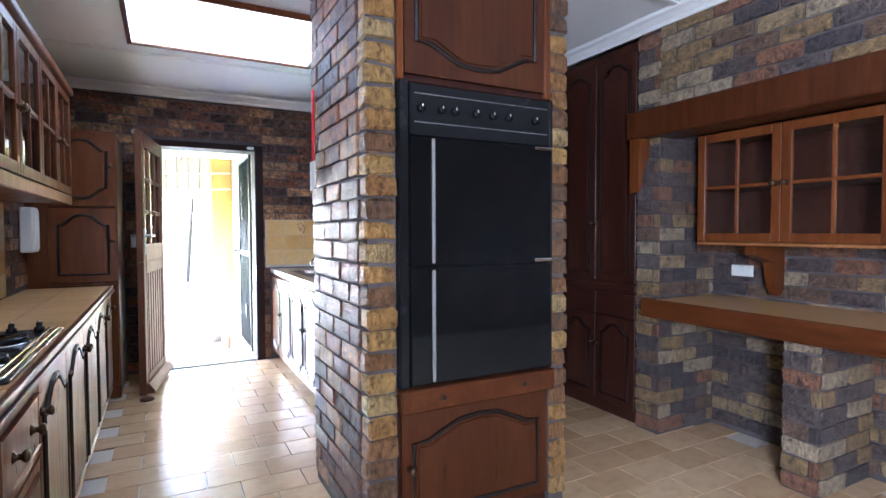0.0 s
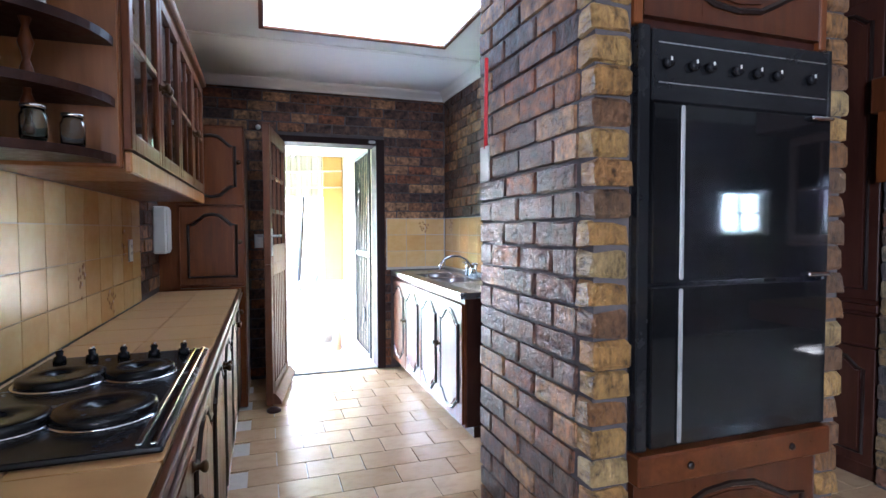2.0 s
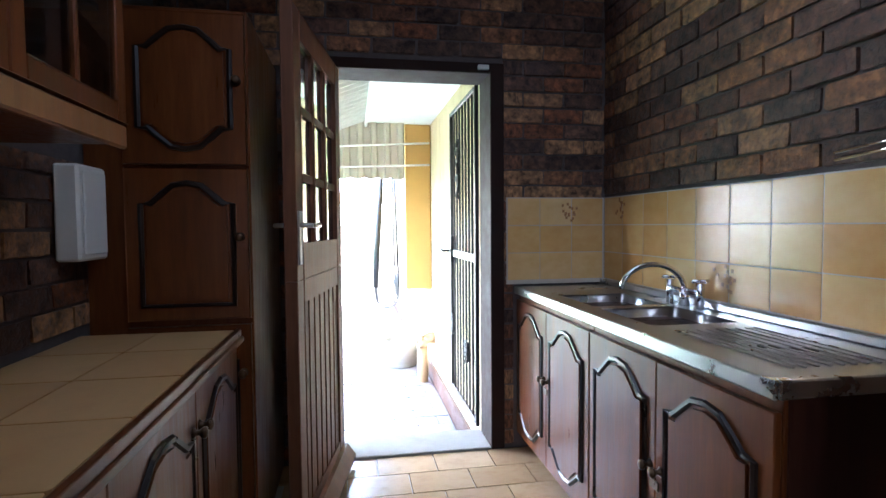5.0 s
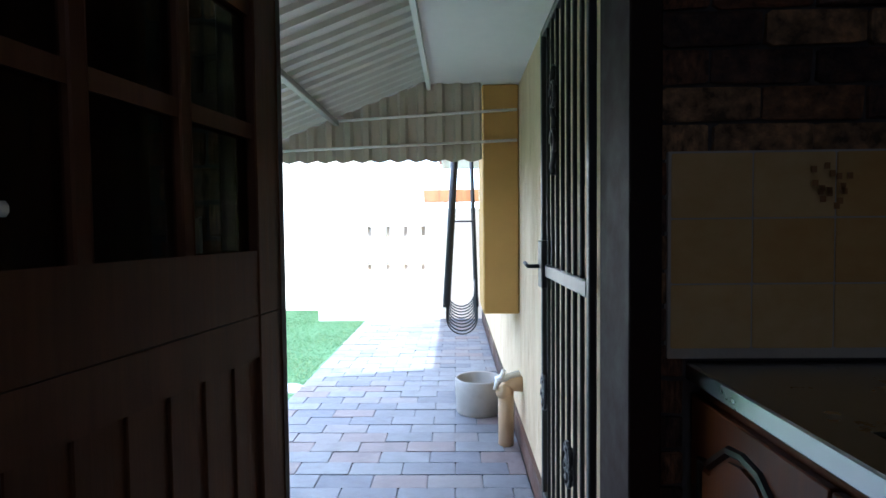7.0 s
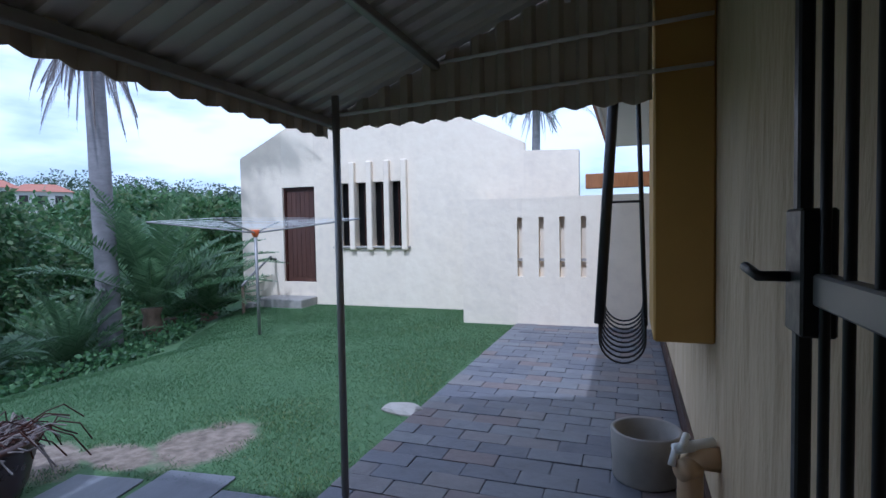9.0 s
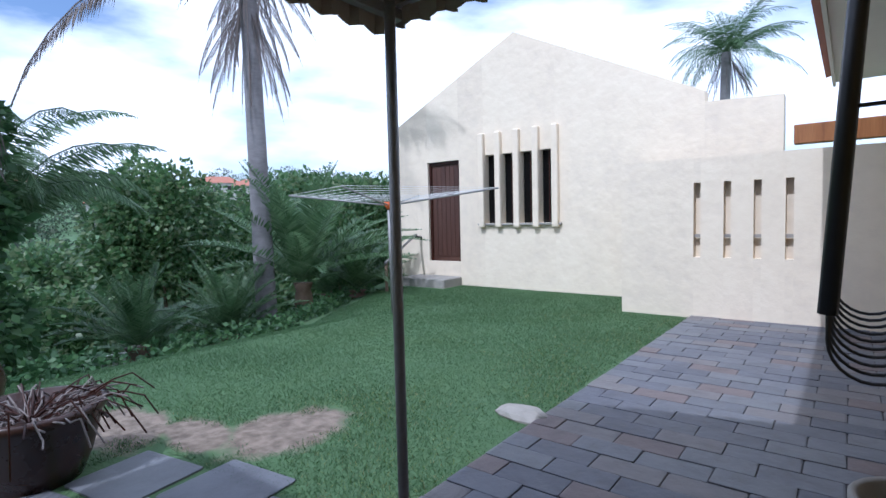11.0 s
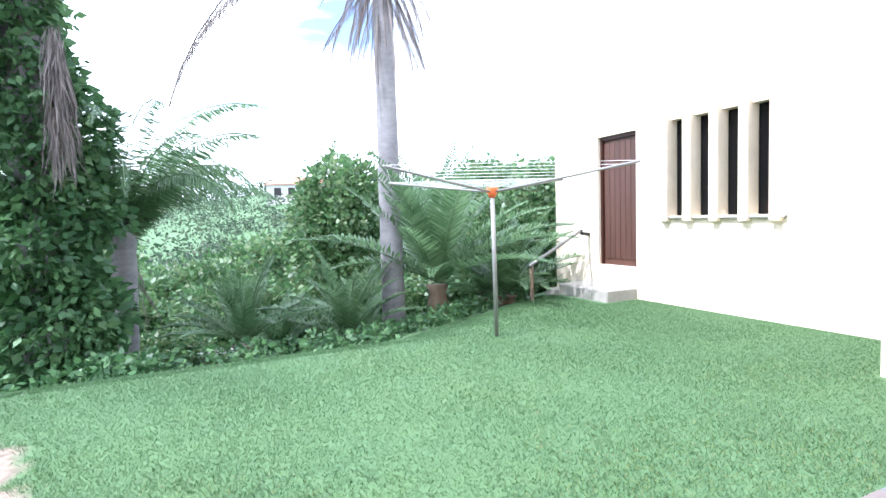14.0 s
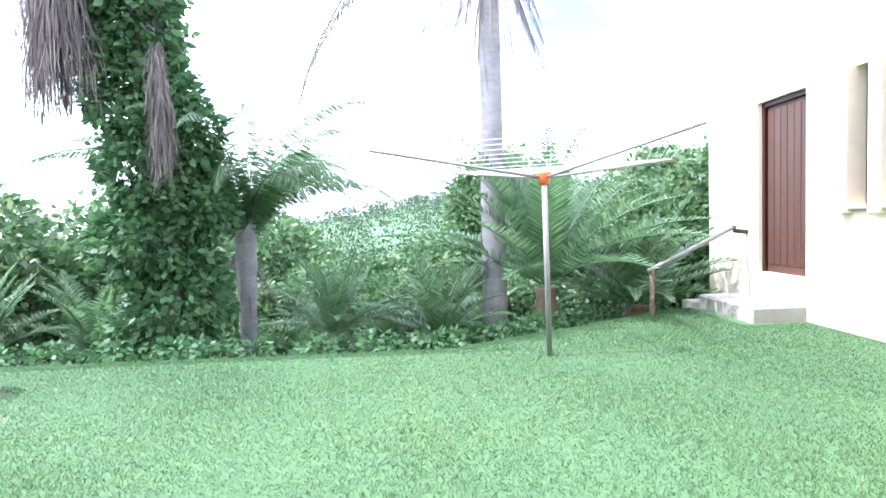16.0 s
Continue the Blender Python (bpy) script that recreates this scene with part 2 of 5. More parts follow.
# trodden places in the lawn: centre and half lengths
TRODDEN = [(-2.42, 8.84, .32, .44), (-2.85, 8.47, .34, .18), (-3.40, 8.20, .45, .30), (-4.0, 7.75, .5, .3)]


def trodden_soil(m):
    """Mixes bare soil into the lawn's ground with a ragged edge."""
    n, l = m.node_tree.nodes, m.node_tree.links
    tc = n.new("ShaderNodeTexCoord")
    low = None
    for cx, cy, rx, ry in TRODDEN:
        mp = n.new("ShaderNodeMapping")
        mp.inputs["Scale"].default_value = (1 / rx, 1 / ry, 0)
        mp.inputs["Location"].default_value = (-cx / rx, -cy / ry, 0)
        l.new(tc.outputs["Object"], mp.inputs[0])
        ln_ = n.new("ShaderNodeVectorMath")
        ln_.operation = 'LENGTH'
        l.new(mp.outputs[0], ln_.inputs[0])
        if low is None:
            low = ln_.outputs["Value"]
        else:
            mi = n.new("ShaderNodeMath")
            mi.operation = 'MINIMUM'
            l.new(low, mi.inputs[0])
            l.new(ln_.outputs["Value"], mi.inputs[1])
            low = mi.outputs[0]
    nz = n.new("ShaderNodeTexNoise")
    nz.inputs["Scale"].default_value, nz.inputs["Detail"].default_value = 5.0, 8
    l.new(tc.outputs["Object"], nz.inputs["Vector"])
    ad = n.new("ShaderNodeMath")
    ad.operation = 'ADD'
    l.new(low, ad.inputs[0])
    l.new(nz.outputs["Fac"], ad.inputs[1])
    mr = n.new("ShaderNodeMapRange")
    mr.inputs["From Min"].default_value, mr.inputs["From Max"].default_value = 1.35, 1.65
    mr.inputs["To Min"].default_value, mr.inputs["To Max"].default_value = 1.0, 0.0
    l.new(ad.outputs[0], mr.inputs["Value"])
    soil = n.new("ShaderNodeValToRGB")
    soil.color_ramp.elements[0].position, soil.color_ramp.elements[1].position = 0.35, 0.65
    soil.color_ramp.elements[0].color = (0.13, 0.10, 0.075, 1)
    soil.color_ramp.elements[1].color = (0.25, 0.20, 0.155, 1)
    n2 = n.new("ShaderNodeTexNoise")
    n2.inputs["Scale"].default_value, n2.inputs["Detail"].default_value = 14.0, 8
    l.new(tc.outputs["Object"], n2.inputs["Vector"])
    l.new(n2.outputs["Fac"], soil.inputs[0])
    mx = n.new("ShaderNodeMix")
    mx.data_type = 'RGBA'
    b = n["Principled BSDF"]
    l.new(mr.outputs[0], mx.inputs["Factor"])
    l.new(b.inputs["Base Color"].links[0].from_socket, mx.inputs["A"])
    l.new(soil.outputs[0], mx.inputs["B"])
    l.new(mx.outputs["Result"], b.inputs["Base Color"])


trodden_soil(LAWN)
BLADE = leaf_mat("grass_blade", (0.9, 0.93, 0.9), (1.06, 1.04, 1.0), [(0.071, 0.15, 0.064), (0.079, 0.162, 0.07), (0.067, 0.142, 0.06), (0.09, 0.168, 0.07), (0.10, 0.173, 0.072)], trans=0.6)
BLADE_DRY = leaf_mat("dry_grass_blade", (0.85, 0.85, 0.8), (1.08, 1.05, 1.0), [(0.20, 0.28, 0.09), (0.25, 0.29, 0.11), (0.34, 0.32, 0.17), (0.16, 0.26, 0.08)], trans=0.55)
LEAF = leaf_mat("broad_leaf", (0.6, 0.7, 0.6), (1.1, 1.05, 1.0), [(0.08, 0.17, 0.07), (0.11, 0.21, 0.085), (0.15, 0.25, 0.10), (0.07, 0.14, 0.06), (0.19, 0.25, 0.13)])
LEAF_DARK = leaf_mat("vine_leaf", (0.6, 0.7, 0.6), (1.1, 1.05, 1.0), [(0.08, 0.17, 0.075), (0.11, 0.22, 0.095), (0.15, 0.27, 0.12), (0.06, 0.13, 0.06)], rough=0.55)
# greens greyed to put the distance haze into the leaf colour
LEAF_FAR = leaf_mat("hazy_hill_leaf", (0.7, 0.8, 0.75), (1.1, 1.05, 1.0), [(0.05, 0.09, 0.05), (0.07, 0.11, 0.065), (0.04, 0.07, 0.043), (0.10, 0.12, 0.08)], rough=0.7)
FROND = leaf_mat("palm_leaflet", (0.7, 0.75, 0.7), (1.1, 1.05, 1.0), [(0.11, 0.20, 0.095), (0.14, 0.24, 0.12), (0.17, 0.27, 0.14), (0.09, 0.17, 0.08)], rough=0.4)
FROND_DEAD = leaf_mat("dry_frond", (0.7, 0.7, 0.7), (1.1, 1.05, 1.0), [(0.19, 0.165, 0.155), (0.25, 0.22, 0.21), (0.13, 0.11, 0.105)], rough=0.8, trans=0.15)
TRUNK = M("palm_bark", [(0.13, 0.12, 0.125), (0.21, 0.20, 0.205), (0.28, 0.265, 0.27)], scale=5, rough=0.9, bump=0.6, stretch=(2, 2, 5), coarse=1.2)
TRUNK_ROUGH = M("fibrous_bark", [(0.05, 0.035, 0.025), (0.13, 0.09, 0.06), (0.2, 0.15, 0.1)], scale=18, rough=0.95, bump=0.9)
TERRACOTTA = M("glazed_pot", [(0.03, 0.014, 0.01), (0.06, 0.028, 0.02)], scale=8, rough=0.3, bump=0.05)
CONCRETE = M("concrete", [(0.20, 0.185, 0.165), (0.30, 0.28, 0.25), (0.36, 0.33, 0.3)], scale=10, rough=0.85, bump=0.3)
PIPE = M("painted_pipe", [(0.45, 0.31, 0.17), (0.54, 0.38, 0.22)], scale=8, rough=0.5, bump=0.05)
ROOFTILE = M("clay_roof", [(0.30, 0.12, 0.08), (0.42, 0.18, 0.12)], scale=3, rough=0.8)
FARWALL = M("far_wall_paint", [(0.42, 0.40, 0.37), (0.50, 0.48, 0.46)], scale=0.5, rough=0.85)
OUTDOOR = M("weathered_door", [(0.04, 0.016, 0.011), (0.07, 0.029, 0.019), (0.10, 0.045, 0.03)], scale=7, rough=0.55, bump=0.1, stretch=(8, 8, .6))
# room's dimness put into the wall colour, so the oven glass reflects dark
BACKWALL = M("room_shade_wall", [(0.088, 0.0715, 0.0605), (0.121, 0.099, 0.0825)], scale=4, rough=0.8)
DARKVOID = M("dark_opening", [(0.012, 0.01, 0.009), (0.02, 0.016, 0.014)], rough=0.5, bump=0)


# ---- mesh helpers ----
def finish(name, bm, mat, smooth=False):
    me = bpy.data.meshes.new(name)
    bmesh.ops.recalc_face_normals(bm, faces=bm.faces)
    bm.to_mesh(me)
    bm.free()
    me.materials.append(mat)
    if smooth:
        me.polygons.foreach_set("use_smooth", [True] * len(me.polygons))
    return new(name, me)


def raw(name, verts, faces, mat, parent=None, smooth=False):
    me = bpy.data.meshes.new(name)
    me.from_pydata(verts, [], faces)
    me.materials.append(mat)
    if smooth:
        me.polygons.foreach_set("use_smooth", [True] * len(me.polygons))
    ob = new(name, me)
    if parent:
        under(ob, parent)
    return ob


def under(ob, parent):
    ob.parent = parent
    off = Vector(parent.location) if parent.parent is None else Vector((0, 0, 0))
    ob.matrix_parent_inverse = Matrix.Translation(-off)
    return ob


def part(name, bm, mat, parent=None, label="", smooth=False):
    ob = finish(name, bm, mat, smooth)
    if parent:
        under(ob, parent)
    if label:
        tagged(ob, label)
    return ob


def thing(name, loc, label, category, group="", kind=""):
    ob = new(name)
    ob.location = loc
    ob.empty_display_size = 0.1
    return tagged(ob, label, category, group, kind)


def bbox(bm, x0, x1, y0, y1, z0, z1, bevel=0.0, seg=1):
    r = bmesh.ops.create_cube(bm, size=1.0)
    for v in r["verts"]:
        v.co = Vector(((x0 + x1) / 2 + v.co.x * (x1 - x0), (y0 + y1) / 2 + v.co.y * (y1 - y0), (z0 + z1) / 2 + v.co.z * (z1 - z0)))
    if bevel:
        es = list({e for v in r["verts"] for e in v.link_edges})
        bmesh.ops.bevel(bm, geom=es, offset=bevel, segments=seg, affect='EDGES', profile=0.5)
    return bm


def box(name, x0, x1, y0, y1, z0, z1, mat, parent=None, bevel=0.004, label="", seg=1):
    return part(name, bbox(bmesh.new(), x0, x1, y0, y1, z0, z1, bevel, seg), mat, parent, label)


def sweep(bm, pts, r, seg=8, closed=False, radii=None):
    """A round bar along points."""
    pts = [Vector(p) for p in pts]
    n = len(pts)
    rings = []
    side = None
    for k in range(n):
        a = pts[(k - 1) % n] if closed or k else pts[0]
        b = pts[(k + 1) % n] if closed or k < n - 1 else pts[-1]
        d = (b - a).normalized()
        if side is None:
            side = d.orthogonal().normalized()
        side = (side - d * side.dot(d))
        side = side.normalized() if side.length > 1e-6 else d.orthogonal().normalized()
        up = d.cross(side)
        rr = radii[k] if radii else r
        rings.append([bm.verts.new(pts[k] + (side * math.cos(q) + up * math.sin(q)) * rr) for q in [2 * math.pi * j / seg for j in range(seg)]])
    for k in range(n if closed else n - 1):
        A, B = rings[k], rings[(k + 1) % n]
        for j in range(seg):
            bm.faces.new((A[j], A[(j + 1) % seg], B[(j + 1) % seg], B[j]))
    if not closed:
        bm.faces.new(rings[0][::-1])
        bm.faces.new(rings[-1])
    return bm


def rod(name, pts, r, mat, parent=None, seg=8, label="", closed=False, radii=None):
    return part(name, sweep(bmesh.new(), pts, r, seg, closed, radii), mat, parent, label, smooth=seg >= 8)


def lathe(name, prof, c, mat, parent=None, seg=24, label="", axis='z'):
    """Profile of (radius, height) turned round a line through c."""
    bm = bmesh.new()
    rings = []
    for r, h in prof:
        ring = []
        for j in range(seg):
            q = 2 * math.pi * j / seg
            p = {'z': (r * math.cos(q), r * math.sin(q), h), 'x': (h, r * math.cos(q), r * math.sin(q)), 'y': (r * math.cos(q), h, r * math.sin(q))}[axis]
            ring.append(bm.verts.new(Vector(c) + Vector(p)))
        rings.append(ring)
    for A, B in zip(rings, rings[1:]):
        for j in range(seg):
            bm.faces.new((A[j], A[(j + 1) % seg], B[(j + 1) % seg], B[j]))
    if prof[0][0] > 1e-4:
        bm.faces.new(rings[0][::-1])
    if prof[-1][0] > 1e-4:
        bm.faces.new(rings[-1])
    bmesh.ops.remove_doubles(bm, verts=bm.verts, dist=1e-5)
    return part(name, bm, mat, parent, label, smooth=True)


def prism(bm, pts, o, u, n, depth):
    """Outline (a, b) in the plane of u and up at o, drawn out along n."""
    o, u, n, up = Vector(o), Vector(u), Vector(n), Vector((0, 0, 1))
    A = [bm.verts.new(o + u * a + up * b) for a, b in pts]
    B = [bm.verts.new(o + u * a + up * b + n * depth) for a, b in pts]
    bm.faces.new(A)
    bm.faces.new(B[::-1])
    k = len(pts)
    for j in range(k):
        bm.faces.new((A[j], B[j], B[(j + 1) % k], A[(j + 1) % k]))
    return bm


def slab(bm, o, u, n, a0, a1, b0, b1, c0, c1, bevel=0.003):
    """A box given along u (a), up (b) and n (c)."""
    o, u, n, up = Vector(o), Vector(u), Vector(n), Vector((0, 0, 1))
    r = bmesh.ops.create_cube(bm, size=1.0)
    for v in r["verts"]:
        v.co = o + u * (a0 + (v.co.x + .5) * (a1 - a0)) + up * (b0 + (v.co.z + .5) * (b1 - b0)) + n * (c0 + (v.co.y + .5) * (c1 - c0))
    if bevel:
        bmesh.ops.bevel(bm, geom=list({e for v in r["verts"] for e in v.link_edges}), offset=bevel, segments=1, affect='EDGES')
    return bm


# ---- cabinet doors ----
def arch_outline(w, h, m, both):
    """Outline of a raised field with an arched head (and foot)."""
    a0, a1, b0, b1 = m, w - m, m, h - m
    iw, rise = a1 - a0, min(0.075, (a1 - a0) * 0.24)
    top = [(a1, b1 - rise), (a1 - iw * .10, b1 - rise), (a1 - iw * .22, b1 - rise * .55), (a1 - iw * .34, b1 - rise * .12), (a1 - iw * .5, b1),
           (a0 + iw * .34, b1 - rise * .12), (a0 + iw * .22, b1 - rise * .55), (a0 + iw * .10, b1 - rise), (a0, b1 - rise)]
    if both:
        return top + [(a, h - b) for a, b in reversed(top)]
    return top + [(a0, b0), (a1, b0)]


def knob(o, n, parent, mat=BRASS, r=0.016):
    o, n = Vector(o), Vector(n)
    bm = sweep(bmesh.new(), [o + n * d for d in (0, .008, .016, .024, .032, .037)], 0, 10, radii=[r, r * .5, r * .45, r * .95, r, r * .5])
    return part("knob", bm, mat, parent, smooth=True)


def panel_door(parent, o, u, n, w, h, mat=None, both=False, knob_at=None, name="door"):
    mat = mat or WOOD
    d = part(name, slab(bmesh.new(), o, u, n, .002, w - .002, .002, h - .002, 0, .02), mat, parent)
    out = arch_outline(w, h, .055, both)
    O, U, N = Vector(o), Vector(u), Vector(n)
    loop = [O + U * a + Vector((0, 0, b)) + N * .02 for a, b in out]
    part("moulding", sweep(bmesh.new(), loop, .011, 6, True), GROOVE, d)
    inn = arch_outline(w, h, .075, both)
    bm = prism(bmesh.new(), inn, O + N * .018, u, n, .010)
    part("raised_panel", bm, mat, d)
    if knob_at:
        knob(O + U * knob_at[0] + Vector((0, 0, knob_at[1])) + N * .02, n, d)
    return d


def glazed_door(parent, o, u, n, w, h, mat=None, cols=2, rws=2, knob_at=None, name="door"):
    mat = mat or WOOD
    f = .05
    d = part(name, slab(bmesh.new(), o, u, n, .002, f, .002, h - .002, 0, .022), mat, parent)
    part("stile", slab(bmesh.new(), o, u, n, w - f, w - .002, .002, h - .002, 0, .022), mat, d)
    part("rail", slab(bmesh.new(), o, u, n, f, w - f, .002, f, 0, .022), mat, d)
    part("rail", slab(bmesh.new(), o, u, n, f, w - f, h - f, h - .002, 0, .022), mat, d)
    for k in range(1, cols):
        c = f + (w - 2 * f) * k / cols
        part("muntin", slab(bmesh.new(), o, u, n, c - .009, c + .009, f, h - f, .002, .02), mat, d)
    for k in range(1, rws):
        c = f + (h - 2 * f) * k / rws
        part("muntin", slab(bmesh.new(), o, u, n, f, w - f, c - .009, c + .009, .003, .019), mat, d)
    part("pane", slab(bmesh.new(), o, u, n, f, w - f, f, h - f, .008, .012, 0), PANE, d).visible_shadow = False
    if knob_at:
        knob(Vector(o) + Vector(u) * knob_at[0] + Vector((0, 0, knob_at[1])) + Vector(n) * .022, n, d)
    return d


X, Y, Z = Vector((1, 0, 0)), Vector((0, 1, 0)), Vector((0, 0, 1))
FARW, CEIL = 5.76, 2.56


# ---- house structure ----
def structure(ob, label=""):
    return tagged(ob, label, "", "", "structure")


def boxes(name, lst, mat, label=""):
    bm = bmesh.new()
    for b in lst:
        bbox(bm, *b)
    return structure(part(name, bm, mat), label)


floor = structure(box("floor", -.8, 6.6, -1.6, 5.98, -.25, -.012, GROUT, bevel=0), "beige rectangular ceramic floor tiles with pale joints")
wall_left = boxes("wall_left", [(-1.0, -.8, -1.6, -1.45, -.25, 2.7), (-1.0, -.8, -.55, 5.98, -.25, 2.7), (-1.0, -.8, -1.45, -.55, -.25, 1.1), (-1.0, -.8, -1.45, -.55, 1.9, 2.7)], MORTAR, "kitchen wall of dark clinker brick")
wall_far = boxes("wall_far", [(-.8, -.06, 5.772, 5.97, -.25, 2.7), (.93, 3.4, 5.772, 5.97, -.25, 2.7), (-.06, .93, 5.772, 5.97, 2.09, 2.7)], MORTAR,
                 "dark clinker brick wall with the back door")
wall_far_outside = boxes("wall_far_outside", [(-2.6, -.06, 5.972, 6.0, -.5, 2.7), (.93, .97, 5.972, 6.0, -.5, 2.7), (-.06, .93, 5.972, 6.0, 2.09, 2.7)], WALL_NEAR,
                         "cream plastered outside wall")
wall_sink = boxes("wall_sink", [(1.542, 1.72, 3.02, 5.772, -.25, 2.7)], MORTAR, "clinker brick wall behind the sink")
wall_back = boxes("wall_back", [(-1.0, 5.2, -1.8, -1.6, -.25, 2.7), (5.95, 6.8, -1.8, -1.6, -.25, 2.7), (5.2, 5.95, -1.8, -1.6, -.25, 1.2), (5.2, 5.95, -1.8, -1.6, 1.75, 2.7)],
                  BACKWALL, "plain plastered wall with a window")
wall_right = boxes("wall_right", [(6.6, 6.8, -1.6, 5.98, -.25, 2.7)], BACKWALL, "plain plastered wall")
wall_alcove = boxes("wall_alcove", [(3.262, 3.4, 1.0, 5.772, -.25, 2.7), (2.752, 3.262, 2.562, 2.73, -.25, 2.7), (2.752, 3.262, 1.0, 2.562, 2.0, 2.7)], MORTAR,
                    "brick alcove with a timber lintel")
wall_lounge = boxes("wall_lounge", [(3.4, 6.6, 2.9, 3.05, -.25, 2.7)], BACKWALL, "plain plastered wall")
pillar = boxes("pillar", [(.752, .868, 2.232, 3.008, -.1, 2.58), (1.622, 1.708, 2.232, 3.008, -.1, 2.58), (.868, 1.622, 2.80, 3.008, -.1, 2.58)], MORTAR,
               "free-standing brick pillar holding the oven")
ceiling = boxes("ceiling", [(-1.0, 6.8, -1.8, 6.0, 2.56, 2.72)], PLASTER_IN, "white painted board ceiling")
ceiling_joint = boxes("ceiling_joint", [(-.8, 1.54, y - .02, y + .02, 2.55, 2.563) for y in (1.4, 2.6, 4.75)] + [(1.72, 3.2, y - .02, y + .02, 2.55, 2.563) for y in (2.4, 3.6)],
                      CORNICE, "flat white ceiling cover strips")


def cornice(name, p0, p1, inward):
    prof = [(0, 0), (0, -.075), (.012, -.075), (.02, -.055), (.045, -.03), (.065, -.018), (.075, 0)]
    p0, p1, n = Vector(p0), Vector(p1), Vector(inward)
    bm = bmesh.new()
    A = [bm.verts.new(p0 + n * a + Z * b) for a, b in prof]
    B = [bm.verts.new(p1 + n * a + Z * b) for a, b in prof]
    for j in range(len(prof)):
        k = (j + 1) % len(prof)
        bm.faces.new((A[j], A[k], B[k], B[j]))
    bm.faces.new(A)
    bm.faces.new(B[::-1])
    return structure(part(name, bm, CORNICE), "white moulded cornice")


cornice("trim_far", (-.8, FARW, 2.559), (1.53, FARW, 2.559), (0, -1, 0))
cornice("trim_left", (-.8, -1.6, 2.558), (-.8, FARW, 2.558), (1, 0, 0))
cornice("trim_sink", (1.53, 3.02, 2.558), (1.53, FARW, 2.558), (-1, 0, 0))
cornice("trim_alcove", (2.74, 1.0, 2.559), (2.74, 2.72, 2.559), (-1, 0, 0))
cornice("trim_passage", (2.74, 2.72, 2.557), (2.74, 5.7, 2.557), (-1, 0, 0))

# window that lights the dining end
win = structure(thing("window_1", (5.45, -1.7, .9), "white framed window facing the garden", "window"))
for a, b, c, d in ((5.2, 5.95, 1.2, 1.24), (5.2, 5.95, 1.71, 1.75), (5.2, 5.24, 1.24, 1.71), (5.91, 5.95, 1.24, 1.71), (5.56, 5.59, 1.24, 1.71), (5.24, 5.91, 1.46, 1.48)):
    box("window_frame", a, b, -1.74, -1.68, c, d, CORNICE, win)
p = box("pane", 5.24, 5.91, -1.712, -1.708, 1.24, 1.71, PANE, win, 0)
p.visible_shadow = False
# unseen window, added as an opening for the alcove's fill lamp
win = structure(thing("fill_window", (-.93, -1.0, 1.1), "unseen white framed window added to light the alcove", "window"))
for a, b, c, d in ((-1.45, -.55, 1.1, 1.15), (-1.45, -.55, 1.85, 1.9), (-1.45, -1.4, 1.15, 1.85), (-.6, -.55, 1.15, 1.85), (-1.02, -.98, 1.15, 1.85)):
    box("window_frame", -.96, -.90, a, b, c, d, CORNICE, win)
p = box("pane", -.932, -.928, -1.4, -.6, 1.15, 1.85, PANE, win, 0)
p.visible_shadow = False

# ---- back door, frame and gate ----
dfr = structure(thing("door_frame", (.5, 5.86, 0), "dark brown steel door frame in the brick wall", "door frame"))
for a in ((-.07, .0, 5.745, 5.99, 0, 2.1), (.87, .945, 5.745, 5.99, 0, 2.1), (.0, .87, 5.745, 5.99, 2.045, 2.1)):
    box("frame_member", *a, FRAME_PAINT, dfr)
box("catch", .80, .86, 5.725, 5.744, 2.06, 2.085, WHITE, dfr)
box("threshold", .0, .87, 5.75, 6.02, -.02, .012, CONCRETE, dfr)

hinge = Vector((.03, 5.735, 0))
du = Vector((-.17, -.985, 0)).normalized()
dn = Vector((-du.y, du.x, 0))
leaf = structure(thing("door_1", hinge, "open wooden stable door, glazed above and boarded below", "door"))
W, T = .81, .042


def lbox(name, a0, a1, b0, b1, c0, c1, mat, parent, bevel=.003):
    return part(name, slab(bmesh.new(), hinge, du, dn, a0, a1, b0, b1, c0, c1, bevel), mat, parent)


up_leaf = lbox("upper_leaf", 0, .09, 1.04, 2.03, 0, T, DOORWOOD, leaf)
for a in ((W - .09, W, 1.04, 2.03), (.09, W - .09, 1.93, 2.03), (.09, W - .09, 1.04, 1.17)):
    lbox("rail", *a, 0, T, DOORWOOD, up_leaf)
for k in (1, 2):
    c = .09 + (W - .18) * k / 3
    lbox("muntin", c - .013, c + .013, 1.17, 1.93, .006, T - .006, DOORWOOD, up_leaf)
    c = 1.17 + .76 * k / 3
    lbox("muntin", .09, W - .09, c - .013, c + .013, .008, T - .008, DOORWOOD, up_leaf)
lbox("pane", .09, W - .09, 1.17, 1.93, .019, .023, DOOR_GLASS, up_leaf, 0)
lo_leaf = lbox("lower_leaf", 0, .09, .02, 1.032, 0, T, DOORWOOD, leaf)
for a in ((W - .09, W, .02, 1.032), (.09, W - .09, .95, 1.032), (.09, W - .09, .02, .15)):
    lbox("rail", *a, 0, T, DOORWOOD, lo_leaf)
for k in range(7):
    w = (W - .18) / 7
    lbox("board", .09 + k * w + .002, .09 + (k + 1) * w - .002, .15, .95, .008, T - .008, DOORWOOD, lo_leaf, .004)
bm = prism(bmesh.new(), [(0, .0), (0, .075), (.02, .075), (.06, .02), (.06, 0)], hinge + Z * .03, dn, du, W)
for v in bm.verts:
    v.co += dn * T
part("weather_bar", bm, DOORWOOD, lo_leaf)
hp = hinge + du * (W - .04)
